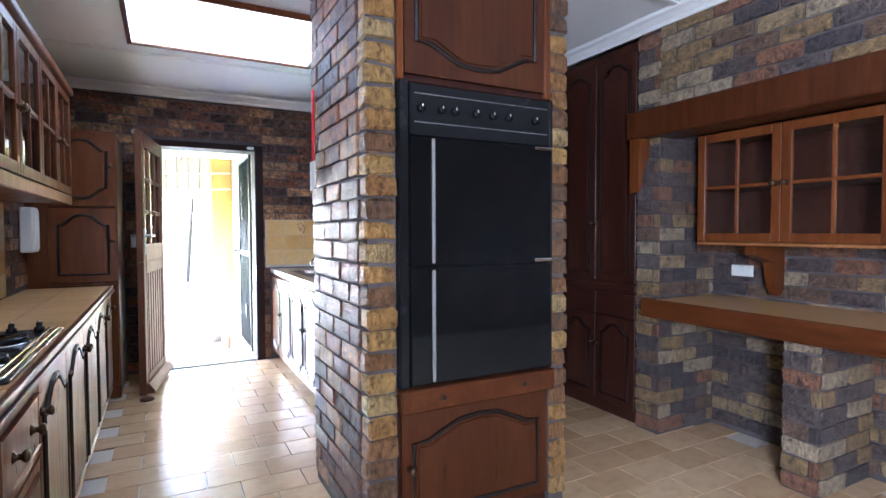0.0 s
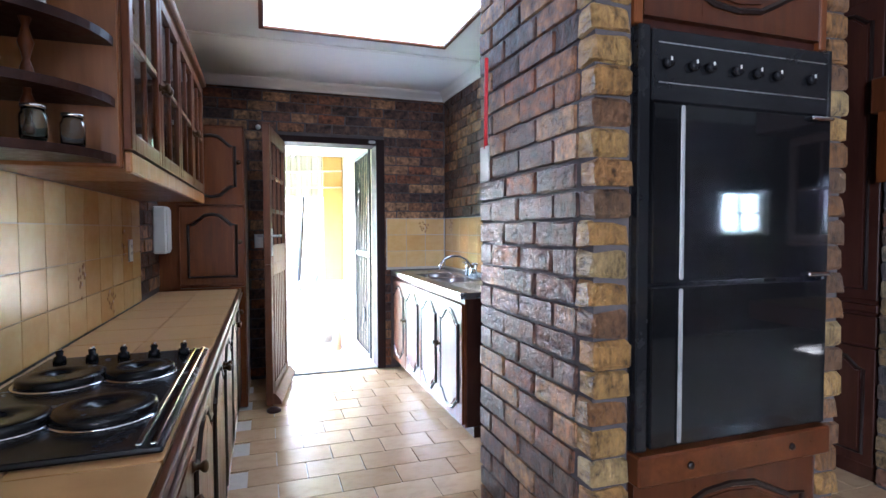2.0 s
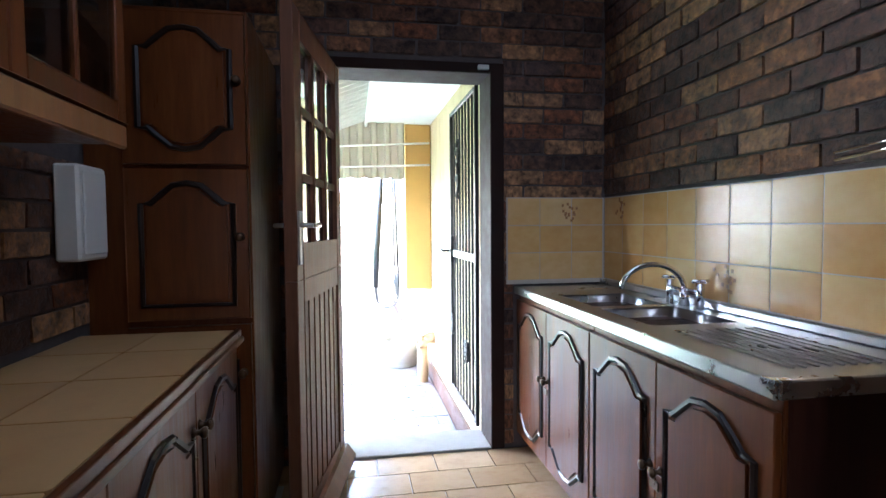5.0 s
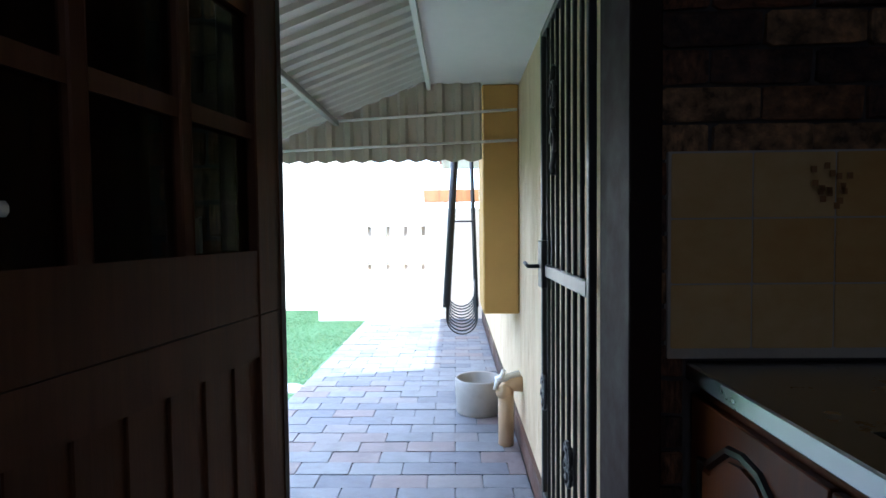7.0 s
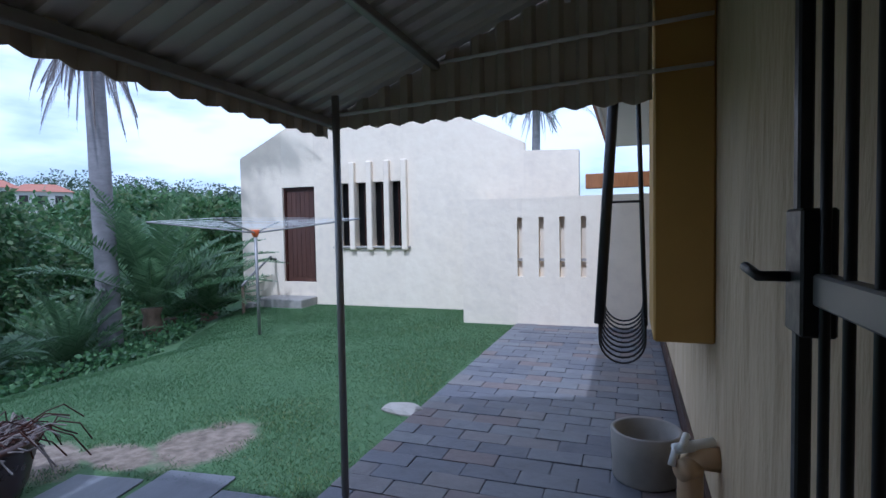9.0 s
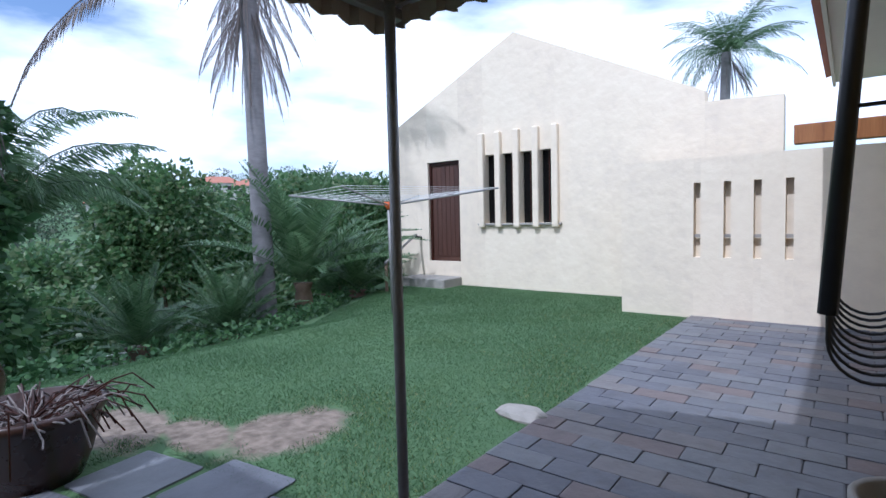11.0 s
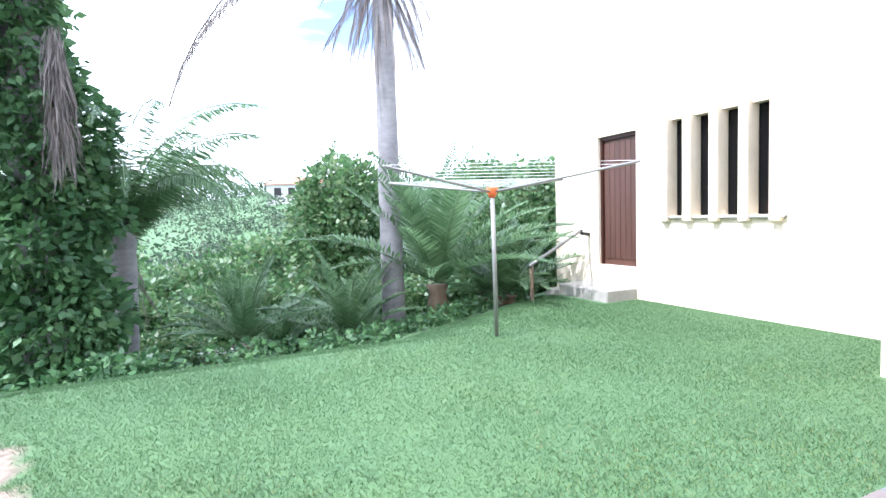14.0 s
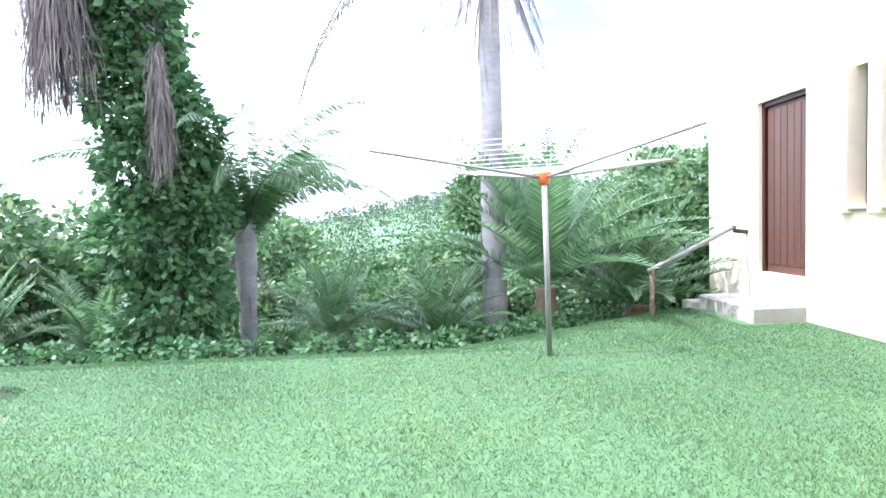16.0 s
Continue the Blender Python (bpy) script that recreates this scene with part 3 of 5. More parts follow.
for s in (T, 0):
    o = hp + dn * s
    sg = 1 if s else -1
    part("handle_plate", slab(bmesh.new(), o, du, dn * sg, -.018, .018, 1.10, 1.29, 0, .006), STEEL, up_leaf)
    rod("lever", [o + Z * 1.24, o + Z * 1.24 + dn * sg * .045, o + Z * 1.24 + dn * sg * .05 - du * .11], .009, STEEL, up_leaf)
ds = thing("door_stop", (-.12, 4.86, 0), "dark wooden wedge on the floor by the door", "door stop")
lathe("wedge", [(.0, 0), (.05, 0), (.05, .015), (.02, .03), (0, .03)], (-.06, 4.86, 0), WOOD_DARK, ds, 16)

gate = thing("security_gate", (.88, 6.02, .02), "open dark steel security gate with upright bars", "gate")
GX, g0, g1 = .862, 6.03, 6.86
for a in ((g0, g0 + .03, .02, 2.06), (g1 - .03, g1, .02, 2.06)):
    box("gate_frame", GX - .012, GX + .012, a[0], a[1], a[2], a[3], IRON, gate)
for z in (.02, 2.03):
    box("gate_frame", GX - .012, GX + .012, g0 + .03, g1 - .03, z, z + .03, IRON, gate)
box("middle_rail", GX - .014, GX + .014, g0 + .03, g1 - .03, 1.01, 1.06, GALV, gate)
for k in range(7):
    y = g0 + .03 + (g1 - g0 - .06) * (k + 1) / 8
    rod("bar", [(GX, y, .05), (GX, y, 2.03)], .008, IRON, gate, 8)
box("lock_box", GX - .03, GX + .02, g1 - .12, g1 - .032, .96, 1.16, IRON, gate)
rod("gate_handle", [(GX - .03, g1 - .06, 1.05), (GX - .075, g1 - .06, 1.05), (GX - .08, g1 + .02, 1.06)], .009, IRON, gate)
for z0, z1, y in ((1.42, 1.82, 6.56), (.45, .56, 6.78), (.35, .47, 6.3)):
    pts = [(GX - .012, y + .028 * math.sin(q * 1.9), z0 + (z1 - z0) * q / 12) for q in range(13)]
    rod("scroll_ornament", pts, .012, IRON, gate, 8)
    for zc in (z0 + (z1 - z0) * .3, z0 + (z1 - z0) * .75):
        rod("scroll_ornament", [(GX - .014, y + .045 * math.cos(q), zc + .045 * math.sin(q)) for q in [i * .55 for i in range(10)]], .009, IRON, gate, 6)

# ---- left-hand counter ----
CT = .87
counter = thing("worktop", (-.53, 1.9, .83), "tiled worktop with a wooden nosing along the kitchen wall", "worktop")
box("substrate", -.79, -.285, -1.2, 4.955, .83, CT - .012, GROUT_BROWN, counter, 0)
bm = bmesh.new()
for a in ((-.284, -.266, -1.2, 4.955, .845, CT + .002), (-.284, -.258, -1.2, 4.955, .825, .845)):
    bbox(bm, *a, .004, 2)
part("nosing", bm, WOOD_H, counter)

edges = [-.9, -.35, .2, .75, 1.3, 1.85, 2.37, 2.9, 3.42, 3.94, 4.45, 4.955]
for i in range(len(edges) - 1):
    a, b = edges[i], edges[i + 1]
    c = thing("base_cabinet", (-.53, (a + b) / 2, 0), "dark wooden base cabinet with brass knobs under the worktop", "cabinet", "base cabinets")
    box("body", -.78, -.305, a + .002, b - .002, .09, .828, WOOD_DARK, c, .002)
    box("plinth", -.78, -.35, a + .002, b - .002, 0, .088, WOOD_DARK, c, .002)
    w = b - a
    if i in (4, 5):
        for z, h in ((.10, .235), (.34, .235), (.58, .24)):
            d = part("drawer", slab(bmesh.new(), (-.304, a, z), Y, X, .004, w - .004, .003, h - .003, 0, .02), WOOD, c)
            part("drawer_panel", slab(bmesh.new(), (-.286, a, z), Y, X, .05, w - .05, .04, h - .04, 0, .010, .006), WOOD, d)
            for f in (.3, .7):
                knob((-.276, a + w * f, z + h / 2), X, d, BRASS, .017)
    else:
        panel_door(c, (-.304, a, .10), Y, X, w, .715, WOOD, False, (w - .03 if i % 2 else .03, .60))
        if i % 2:
            part("escutcheon", slab(bmesh.new(), (-.284, a + w - .045, .63), Y, X, 0, .03, 0, .06, 0, .004), BRASS, c)

hob = thing("hob", (-.52, 2.5, CT), "black enamel hob with four solid plates set in the worktop", "hob")
box("hob_plate", -.75, -.292, 2.07, 2.93, CT + .002, CT + .016, BLACK, hob, .006, seg=2)
for x in (-.31, -.335):
    box("edge_strip", x - .006, x + .006, 2.08, 2.92, CT + .017, CT + .022, CHROME, hob, .002)
for x, y, r in ((-.62, 2.28, .085), (-.44, 2.30, .10), (-.62, 2.62, .10), (-.44, 2.64, .085)):
    pl = lathe("hot_plate", [(0, .022), (r * .25, .022), (r * .26, .026), (r * .9, .028), (r, .024), (r * 1.02, .0)], (x, y, CT + .012), BLACK, hob, 32)
    lathe("plate_ring", [(r * 1.01, .004), (r * 1.08, .009), (r * 1.12, .004)], (x, y, CT + .012), CHROME, hob, 32)
for k in range(5):
    lathe("knob", [(.018, 0), (.016, .018), (.009, .02), (.011, .034), (0, .036)], (-.70 + k * .085, 2.86, CT + .016), BLACK, hob, 14)
    lathe("knob_cap", [(.009, 0), (.007, .006), (0, .007)], (-.70 + k * .085, 2.86, CT + .052), CHROME, hob, 12)

# ---- wall cabinets on the left ----
UX, UZ0, UZ1 = -.47, 1.455, 2.14
ue = [2.64, 3.10, 3.56, 4.02, 4.50]
for i in range(4):
    a, b = ue[i], ue[i + 1]
    c = thing("wall_cabinet", (-.63, (a + b) / 2, UZ0), "stained wooden wall cabinet with a leaded glass door", "cabinet", "wall cabinets")
    for q in ((-.795, UX, a + .001, a + .02, UZ0, UZ1), (-.795, UX, b - .02, b - .001, UZ0, UZ1), (-.795, UX, a + .02, b - .02, UZ0, UZ0 + .02),
              (-.795, UX, a + .02, b - .02, UZ1 - .02, UZ1), (-.795, -.78, a + .02, b - .02, UZ0 + .02, UZ1 - .02)):
        box("carcass_panel", *q, WOOD_LIGHT if i == 0 else WOOD, c, .001)
    box("shelf", -.78, UX - .03, a + .021, b - .021, 1.79, 1.808, WOOD_DARK, c, 0)
    glazed_door(c, (UX + .001, a, UZ0 + .05), Y, X, b - a, UZ1 - UZ0 - .06, WOOD, 2, 2, ((b - a) - .025 if i % 2 == 0 else .025, .28))
pel = thing("pelmet", (-.5, 3.5, UZ0), "moulded wooden pelmet under the wall cabinets", "pelmet")
box("light_rail", UX + .002, UX + .022, 2.64, 4.5, UZ0 - .012, UZ0 + .048, WOOD_LIGHT, pel, .005)
cr_ = thing("cabinet_crown", (-.5, 3.5, UZ1), "moulded wooden crown over the wall cabinets", "moulding")
box("crown_rail", -.79, UX + .045, 2.62, 4.5, UZ1 + .001, UZ1 + .05, WOOD, cr_, .012, seg=2)

shelf = thing("corner_shelf", (-.64, 2.5, UZ0), "dark rounded open end shelves with turned spindle", "shelf")
box("side_panel", -.79, UX, 2.618, 2.638, UZ0, UZ1, WOOD_LIGHT, shelf)
for z in (1.465, 1.615, 1.775):
    pts = [(-.79, 2.617)] + [(-.79 + .31 * math.sin(q), 2.617 - .29 * math.cos(q)) for q in [math.pi / 2 * k / 12 for k in range(13)]]
    bm = bmesh.new()
    A = [bm.verts.new((x, y, z)) for x, y in pts]
    B = [bm.verts.new((x, y, z + .022)) for x, y in pts]
    bm.faces.new(A)
    bm.faces.new(B[::-1])
    for j in range(len(A)):
        k = (j + 1) % len(A)
        bm.faces.new((A[j], A[k], B[k], B[j]))
    part("shelf_board", bm, WOOD_DARK, shelf)
rod("spindle", [(-.62, 2.46, 1.487 + k * .0192) for k in range(16)], .01, WOOD, shelf, 10, radii=[.012 + .005 * math.sin(k * 1.7) for k in range(16)])
for x, y in ((-.72, 2.50), (-.60, 2.43), (-.55, 2.52)):
    j = thing("glass_jar", (x, y, 1.487), "small clear glass jar on the end shelf", "jar", "glass jars")
    lathe("jar_body", [(.0, .003), (.024, .003), (.027, .012), (.027, .06), (.023, .066), (.022, .075), (.0195, .075), (.0205, .064), (.0245, .058), (.0245, .012), (0, .007)],
          (x, y, 1.487), JAR_GLASS, j, 18)
    lathe("jar_rim", [(.022, .0755), (.025, .0755), (.025, .084), (.022, .084)], (x, y, 1.487), CHROME, j, 18)
for x, y in ((-.70, 2.49), (-.62, 2.50)):
    lathe("figurine", [(0, 0), (.03, 0), (.032, .02), (.024, .06), (.03, .09), (.022, .12), (.016, .135), (.023, .16), (.018, .185), (0, .195)], (x, y, 1.797), CERAMIC, None, 16)
for o in [o for o in bpy.data.objects if o.name.startswith("figurine")]:
    tagged(o, "small white glazed ceramic figurine on the end shelf", "figurine", "figurines")

# ---- tall cupboard and wall fittings ----
tall = thing("tall_cupboard", (-.5, 5.3, 0), "tall dark wooden cupboard with two arched panel doors", "cupboard")
box("body", -.795, -.235, 5.021, 5.755, 0, 2.02, WOOD, tall)
panel_door(tall, (-.66, 5.02, .90), X, -Y, .42, .55, WOOD, False, (.39, .30))
panel_door(tall, (-.66, 5.02, 1.46), X, -Y, .42, .54, WOOD, True, (.39, .30))
panel_door(tall, (-.66, 5.02, .10), X, -Y, .42, .78, WOOD, False, (.39, .60))
sb = thing("fuse_box", (-.78, 4.76, 1.14), "white plastic switch box on the brick wall", "fuse box")
box("case", -.785, -.71, 4.80, 4.99, 1.13, 1.44, WHITE, sb, .008)
box("cover", -.709, -.702, 4.82, 4.97, 1.15, 1.42, WHITE, sb, .003)


def socket(o, u, n, w=.07, h=.115):
    s = thing("wall_socket", o, "white plastic socket plate on the wall", "socket", "wall sockets")
    part("plate", slab(bmesh.new(), o, u, n, -w / 2, w / 2, 0, h, 0, .008), WHITE, s)
    for f in (.3, .62):
        part("switch", slab(bmesh.new(), o, u, n, -.012, .012, h * f, h * f + .016, .0085, .012), CERAMIC, s)


socket((-.786, 4.18, 1.12), Y, X)
socket((-.15, 5.749, 1.13), X, -Y)
socket((3.25, 2.35, .98), Y, -X, .14, .07)
dt = thing("door_holder", (-.14, 5.75, 2.14), "white plastic knob on the brick wall", "knob")
lathe("holder_knob", [(.018, 0), (.022, -.02), (.012, -.03), (0, -.03)], (-.14, 5.748, 2.15), WHITE, dt, 14, axis='y')

# ---- sink unit ----
SX0, SY0, SZ = 1.005, 3.94, .90
cabs = [(3.95, 4.845), (4.85, 5.755)]
for a, b in cabs:
    c = thing("sink_cabinet", (1.27, (a + b) / 2, 0), "dark wooden sink cabinet with two arched panel doors", "cabinet", "sink cabinets")
    box("body", SX0 + .045, 1.525, a, b, .07, SZ - .04, WOOD_DARK, c, .002)
    box("plinth", SX0 + .09, 1.52, a, b, 0, .069, WOOD_DARK, c, .002)
    box("face_frame", SX0 + .032, SX0 + .044, a, b, .07, SZ - .04, WOOD, c, .002)
    w = (b - a) / 2
    for k in (0, 1):
        panel_door(c, (SX0 + .031, a + k * w, .085), Y, -X, w, .745, WOOD, True, (w - .028 if k == 0 else .028, .42))
    part("latch_plate", slab(bmesh.new(), (SX0 + .01, a + w, .44), Y, -X, -.025, .025, 0, .03, 0, .005), BRASS, c)
sink = thing("sink", (1.27, 4.85, SZ), "stainless steel double bowl sink with drainer", "sink")
bowls = [(1.10, 1.42, 4.56, 4.92), (1.10, 1.42, 4.98, 5.34)]
bm = bmesh.new()
for q in ((SX0, 1.10, SY0, 5.757), (1.42, 1.527, SY0, 5.757), (1.10, 1.42, SY0, 4.56), (1.10, 1.42, 4.92, 4.98), (1.10, 1.42, 5.34, 5.757)):
    bbox(bm, q[0], q[1], q[2], q[3], SZ - .008, SZ)
bbox(bm, SX0 - .002, SX0 + .012, SY0, 5.757, SZ - .04, SZ + .002, .004)
bbox(bm, SX0 + .012, 1.527, SY0 - .002, SY0 + .012, SZ - .04, SZ + .002, .004)
part("sink_top", bm, STEEL, sink)
for q in bowls:
    bm = bmesh.new()
    bbox(bm, q[0], q[1], q[2], q[3], SZ - .17, SZ - .002)
    bmesh.ops.delete(bm, geom=[f for f in bm.faces if f.normal.z > .9], context='FACES')
    bmesh.ops.bevel(bm, geom=[e for e in bm.edges if not e.is_boundary], offset=.03, segments=3, affect='EDGES')
    part("bowl", bm, STEEL, sink, smooth=True)
for k in range(9):
    box("drainer_rib", 1.12 + k * .034, 1.13 + k * .034, 4.02, 4.46, SZ + .001, SZ + .005, STEEL, sink, .002)
box("upstand", 1.505, 1.527, SY0, 5.757, SZ + .001, SZ + .03, STEEL, sink)
tap = thing("tap", (1.47, 4.93, SZ), "chrome mixer tap with a curved spout and cross handles", "tap")
rod("pillar", [(1.47, 4.93, SZ), (1.47, 4.93, SZ + .07)], .02, CHROME, tap, 14)
rod("bridge", [(1.47, 4.83, SZ + .06), (1.47, 5.03, SZ + .06)], .014, CHROME, tap, 12)
rod("spout", [(1.47 - .2 * (1 - math.cos(q)) / 2 * 1.25, 4.93 + .05 * q / 3, SZ + .07 + .10 * math.sin(q)) for q in [math.pi * k / 14 for k in range(15)]], .011, CHROME, tap, 10)
for y in (4.83, 5.03):
    rod("valve", [(1.47, y, SZ), (1.47, y, SZ + .10)], .015, CHROME, tap, 12)
    for d in ((.035, 0), (0, .035)):
        rod("tap_handle", [(1.47 - d[0], y - d[1], SZ + .11), (1.47 + d[0], y + d[1], SZ + .11)], .007, CHROME, tap, 8)
bar = thing("towel_bar", (1.5, 4.0, 1.42), "thin chrome towel rail above the tiles", "towel rail")
for z in (1.41, 1.43):
    rod("rail", [(1.46, 3.84, z + .03), (1.46, 4.25, z - .0)], .005, CHROME, bar, 8)
box("bracket", 1.45, 1.53, 3.84, 3.855, 1.425, 1.475, CHROME, bar)

# ---- oven in the pillar ----
oven = thing("built_in_oven", (1.24, 2.2, .66), "black glass built-in double oven in the brick pillar", "oven")
OX0, OX1, OY = .872, 1.618, 2.20
box("oven_body", OX0, OX1, OY + .03, 2.79, .645, 1.85, BLACK, oven)
box("surround", OX0, OX0 + .04, OY, OY + .029, .65, 1.85, BLACK, oven)
box("surround", OX1 - .02, OX1, OY, OY + .029, .65, 1.85, BLACK, oven)
box("control_panel", OX0 + .041, OX1 - .021, OY - .005, OY + .029, 1.64, 1.84, BLACK, oven)
od = box("upper_door", OX0 + .041, OX1 - .021, OY - .012, OY + .029, 1.13, 1.635, BLACK_GLASS, oven)
box("door_trim", OX0 + .13, OX0 + .145, OY - .022, OY - .0125, 1.14, 1.63, GALV, od)
od2 = box("lower_door", OX0 + .041, OX1 - .021, OY - .012, OY + .029, .66, 1.122, BLACK_GLASS, oven)
box("door_trim", OX0 + .13, OX0 + .145, OY - .022, OY - .0125, .67, 1.115, GALV, od2)
for z in (1.135, 1.62):
    box("handle", OX1 - .12, OX1 - .025, OY - .03, OY - .0125, z, z + .012, CHROME, oven)
for k, x in enumerate((.93, 1.02, 1.08, 1.18, 1.26, 1.34, 1.48)):
    lathe("control_knob", [(.016, 0), (.015, -.016), (.004, -.018), (0, -.018)], (x + .03, OY - .005, 1.745), BLACK, oven, 14, axis='y')
    box("indicator", x + .028, x + .032, OY - .027, OY - .0235, 1.748, 1.758, WHITE, oven, 0)
for z in (1.69, 1.80):
    box("panel_line", OX0 + .06, OX1 - .04, OY - .0075, OY - .0055, z, z + .003, STEEL, oven, 0)

oc = thing("oven_housing", (1.24, 2.5, 0), "wooden oven housing with arched panel doors above and below", "cabinet")
box("lower_body", OX0, OX1, OY + .045, 2.79, .0, .64, WOOD_DARK, oc)
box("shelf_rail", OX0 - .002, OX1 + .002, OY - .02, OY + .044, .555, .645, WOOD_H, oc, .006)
for x in (1.05, 1.45):
    lathe("screw_cap", [(.012, 0), (.01, -.006), (0, -.007)], (x, OY - .02, .60), GROOVE, oc, 12, axis='y')
panel_door(oc, (OX0 + .01, OY + .044, .07), X, -Y, OX1 - OX0 - .02, .48, WOOD_OVEN, False, (.04, .25))
box("upper_body", OX0, OX1, OY + .045, 2.79, 1.855, 2.555, WOOD_DARK, oc)
box("face_frame", OX0, OX0 + .03, OY + .02, OY + .044, 1.856, 2.554, WOOD, oc)
box("face_frame", OX1 - .03, OX1, OY + .02, OY + .044, 1.856, 2.554, WOOD, oc)
panel_door(oc, (OX0 + .03, OY + .044, 1.88), X, -Y, OX1 - OX0 - .06, .64, WOOD_OVEN, True, (.03, .42))

sw = thing("fly_swatter", (.70, 2.91, 1.6), "red and white plastic fly swatter hanging on the pillar", "fly swatter")
rod("handle", [(.722, 2.90, 1.95), (.722, 2.91, 1.60)], .008, RED, sw)
part("swat_blade", slab(bmesh.new(), (.722, 2.91, 1.47), Y, -X, -.044, .044, 0, .14, 0, .006, .003), WHITE, sw)

# ---- alcove ----
al = thing("lintel_beam", (2.75, 1.8, 1.86), "dark stained timber lintel over the alcove", "beam")
box("beam", 2.66, 2.90, 1.0, 2.75, 1.83, 2.0, WOOD_OVEN, al, .008)
part("corbel", prism(bmesh.new(), [(0, 0), (.10, 0), (.10, -.10), (.06, -.16), (.03, -.30), (0, -.33)], (2.64, 2.70, 1.829), X, -Y, .07), WOOD, al)
at = thing("alcove_counter", (2.95, 1.8, .8), "thick wooden counter with a tiled top on brick piers", "counter")
box("top_board", 2.66, 3.248, 1.0, 2.545, .835, .85, TILE_TOP, at)
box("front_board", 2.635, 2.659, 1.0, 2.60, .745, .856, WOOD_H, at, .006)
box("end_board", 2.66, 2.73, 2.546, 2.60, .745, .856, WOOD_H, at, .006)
box("under_board", 2.66, 3.248, 1.0, 2.545, .76, .834, WOOD_DARK, at)
hc = thing("hanging_cabinet", (3.05, 1.9, 1.2), "wooden hanging cabinet with arched glazed doors in the alcove", "cabinet")
bm = bmesh.new()
for q in ((2.90, 3.245, 1.05, 1.07, 1.2, 1.82), (2.90, 3.245, 2.38, 2.40, 1.2, 1.82), (2.90, 3.245, 1.07, 2.38, 1.2, 1.22), (2.90, 3.245, 1.07, 2.38, 1.80, 1.82), (3.23, 3.245, 1.07, 2.38, 1.22, 1.80)):
    bbox(bm, *q)
part("body", bm, WOOD_DARK, hc)
box("shelf", 2.94, 3.229, 1.071, 2.379, 1.5, 1.518, WOOD_DARK, hc, 0)
for y0 in (2.40, 1.92, 1.44):
    glazed_door(hc, (2.899, y0, 1.20), -Y, -X, .48 if y0 > 1.5 else .39, .62, WOOD, 2, 2, (.45 if y0 > 2 else .025, .31))
box("bottom_rail", 2.875, 3.24, 1.05, 2.40, 1.182, 1.199, WOOD_LIGHT, hc)
for y in (2.12, 1.40):
    part("bracket", prism(bmesh.new(), [(0, 0), (.28, 0), (.28, -.25), (.24, -.29), (.2, -.22), (.17, -.10), (.06, -.07), (0, -.05)], (2.95, y + .03, 1.181), X, -Y, .06), WOOD, hc)
for k in range(4):
    a = 2.75 + k * .72
    c = thing("dresser_unit", (3.0, a + .36, 0), "very dark wooden floor-to-ceiling cupboard unit", "cupboard", "dresser units")
    box("body", 2.78, 3.25, a, a + .715, 0, 2.48, WOOD_DARK, c)
    box("ledge", 2.755, 2.779, a, a + .715, .86, .9, WOOD_DARK, c)
    panel_door(c, (2.779, a + .715, .08), -Y, -X, .355, .60, WOOD_DARK, False, (.33, .4))
    panel_door(c, (2.779, a + .358, .08), -Y, -X, .355, .60, WOOD_DARK, False, (.03, .4))
    for q in (0, 1):
        part("drawer", slab(bmesh.new(), (2.779, a + .715 - q * .357, .69), -Y, -X, .004, .353, 0, .15, 0, .018), WOOD_DARK, c)
    panel_door(c, (2.779, a + .715, .92), -Y, -X, .355, 1.5, WOOD_DARK, False, (.33, .4))
    panel_door(c, (2.779, a + .358, .92), -Y, -X, .355, 1.5, WOOD_DARK, False, (.03, .4))

# ---- ceiling lights ----
cl = thing("ceiling_light", (.48, 4.17, 2.55), "bright rectangular diffuser panel in a wooden ceiling frame", "ceiling light")
for q in ((-.12, 1.10, 3.52, 3.55), (-.12, 1.10, 4.45, 4.48), (-.12, -.09, 3.55, 4.45), (1.07, 1.10, 3.55, 4.45)):
    box("light_frame", q[0], q[1], q[2], q[3], 2.525, 2.559, WOOD, cl)
box("diffuser", -.09, 1.07, 3.55, 4.45, 2.540, 2.552, emitter("diffuser_glow", (0.90, 0.96, 1.0), 0.085), cl, 0)
sp = thing("spot_lamp", (.42, 2.62, 2.5), "small white ceiling spot lamp", "spot lamp")
lathe("base", [(0, 0), (.045, 0), (.045, -.02), (0, -.025)], (.42, 2.75, 2.559), WHITE, sp, 18)
rod("stem", [(.42, 2.75, 2.535), (.42, 2.75, 2.50)], .008, WHITE, sp)
rod("lamp_head", [(.42, 2.75 - .03 * k, 2.50 - .012 * k) for k in range(4)], .03, WHITE, sp, 16, radii=[.018, .032, .036, .04])
rod("bulb", [(.42, 2.655, 2.463), (.42, 2.645, 2.459)], .034, emitter("bulb_glow", (1, .97, .93), 2), sp, 16)


# ---- outside: ground, paving, house walls ----
PV = -.42


def ground_z(x, y):
    d = -x - 5.0 - max(0.0, y - 11.5) * .55
    z = PV - .025
    if d > 0:
        z -= .30 * min(d, 2.2) ** 1.15 * .75
        if d > 2.2:
            z -= 4.8 * (1 - math.exp(-(d - 2.2) / 13))
    if d > 2.2:
        z += .35 * noise.noise((x * .15, y * .15, 0)) * min(1, (d - 2) / 6)
    r = math.hypot(x, y - 10)
    far = max(0.0, min(1.0, (r - 70) / 170))
    if d > 0:
        b = math.degrees(math.atan2(-x, y - 10))
        z += far * max(0.0, min(1.0, (112 - b) / 30)) * (22 + 5.0 * noise.noise((x * .006, y * .006, 3)) + 4 * noise.noise((x * .02, y * .02, 5)))
    return z


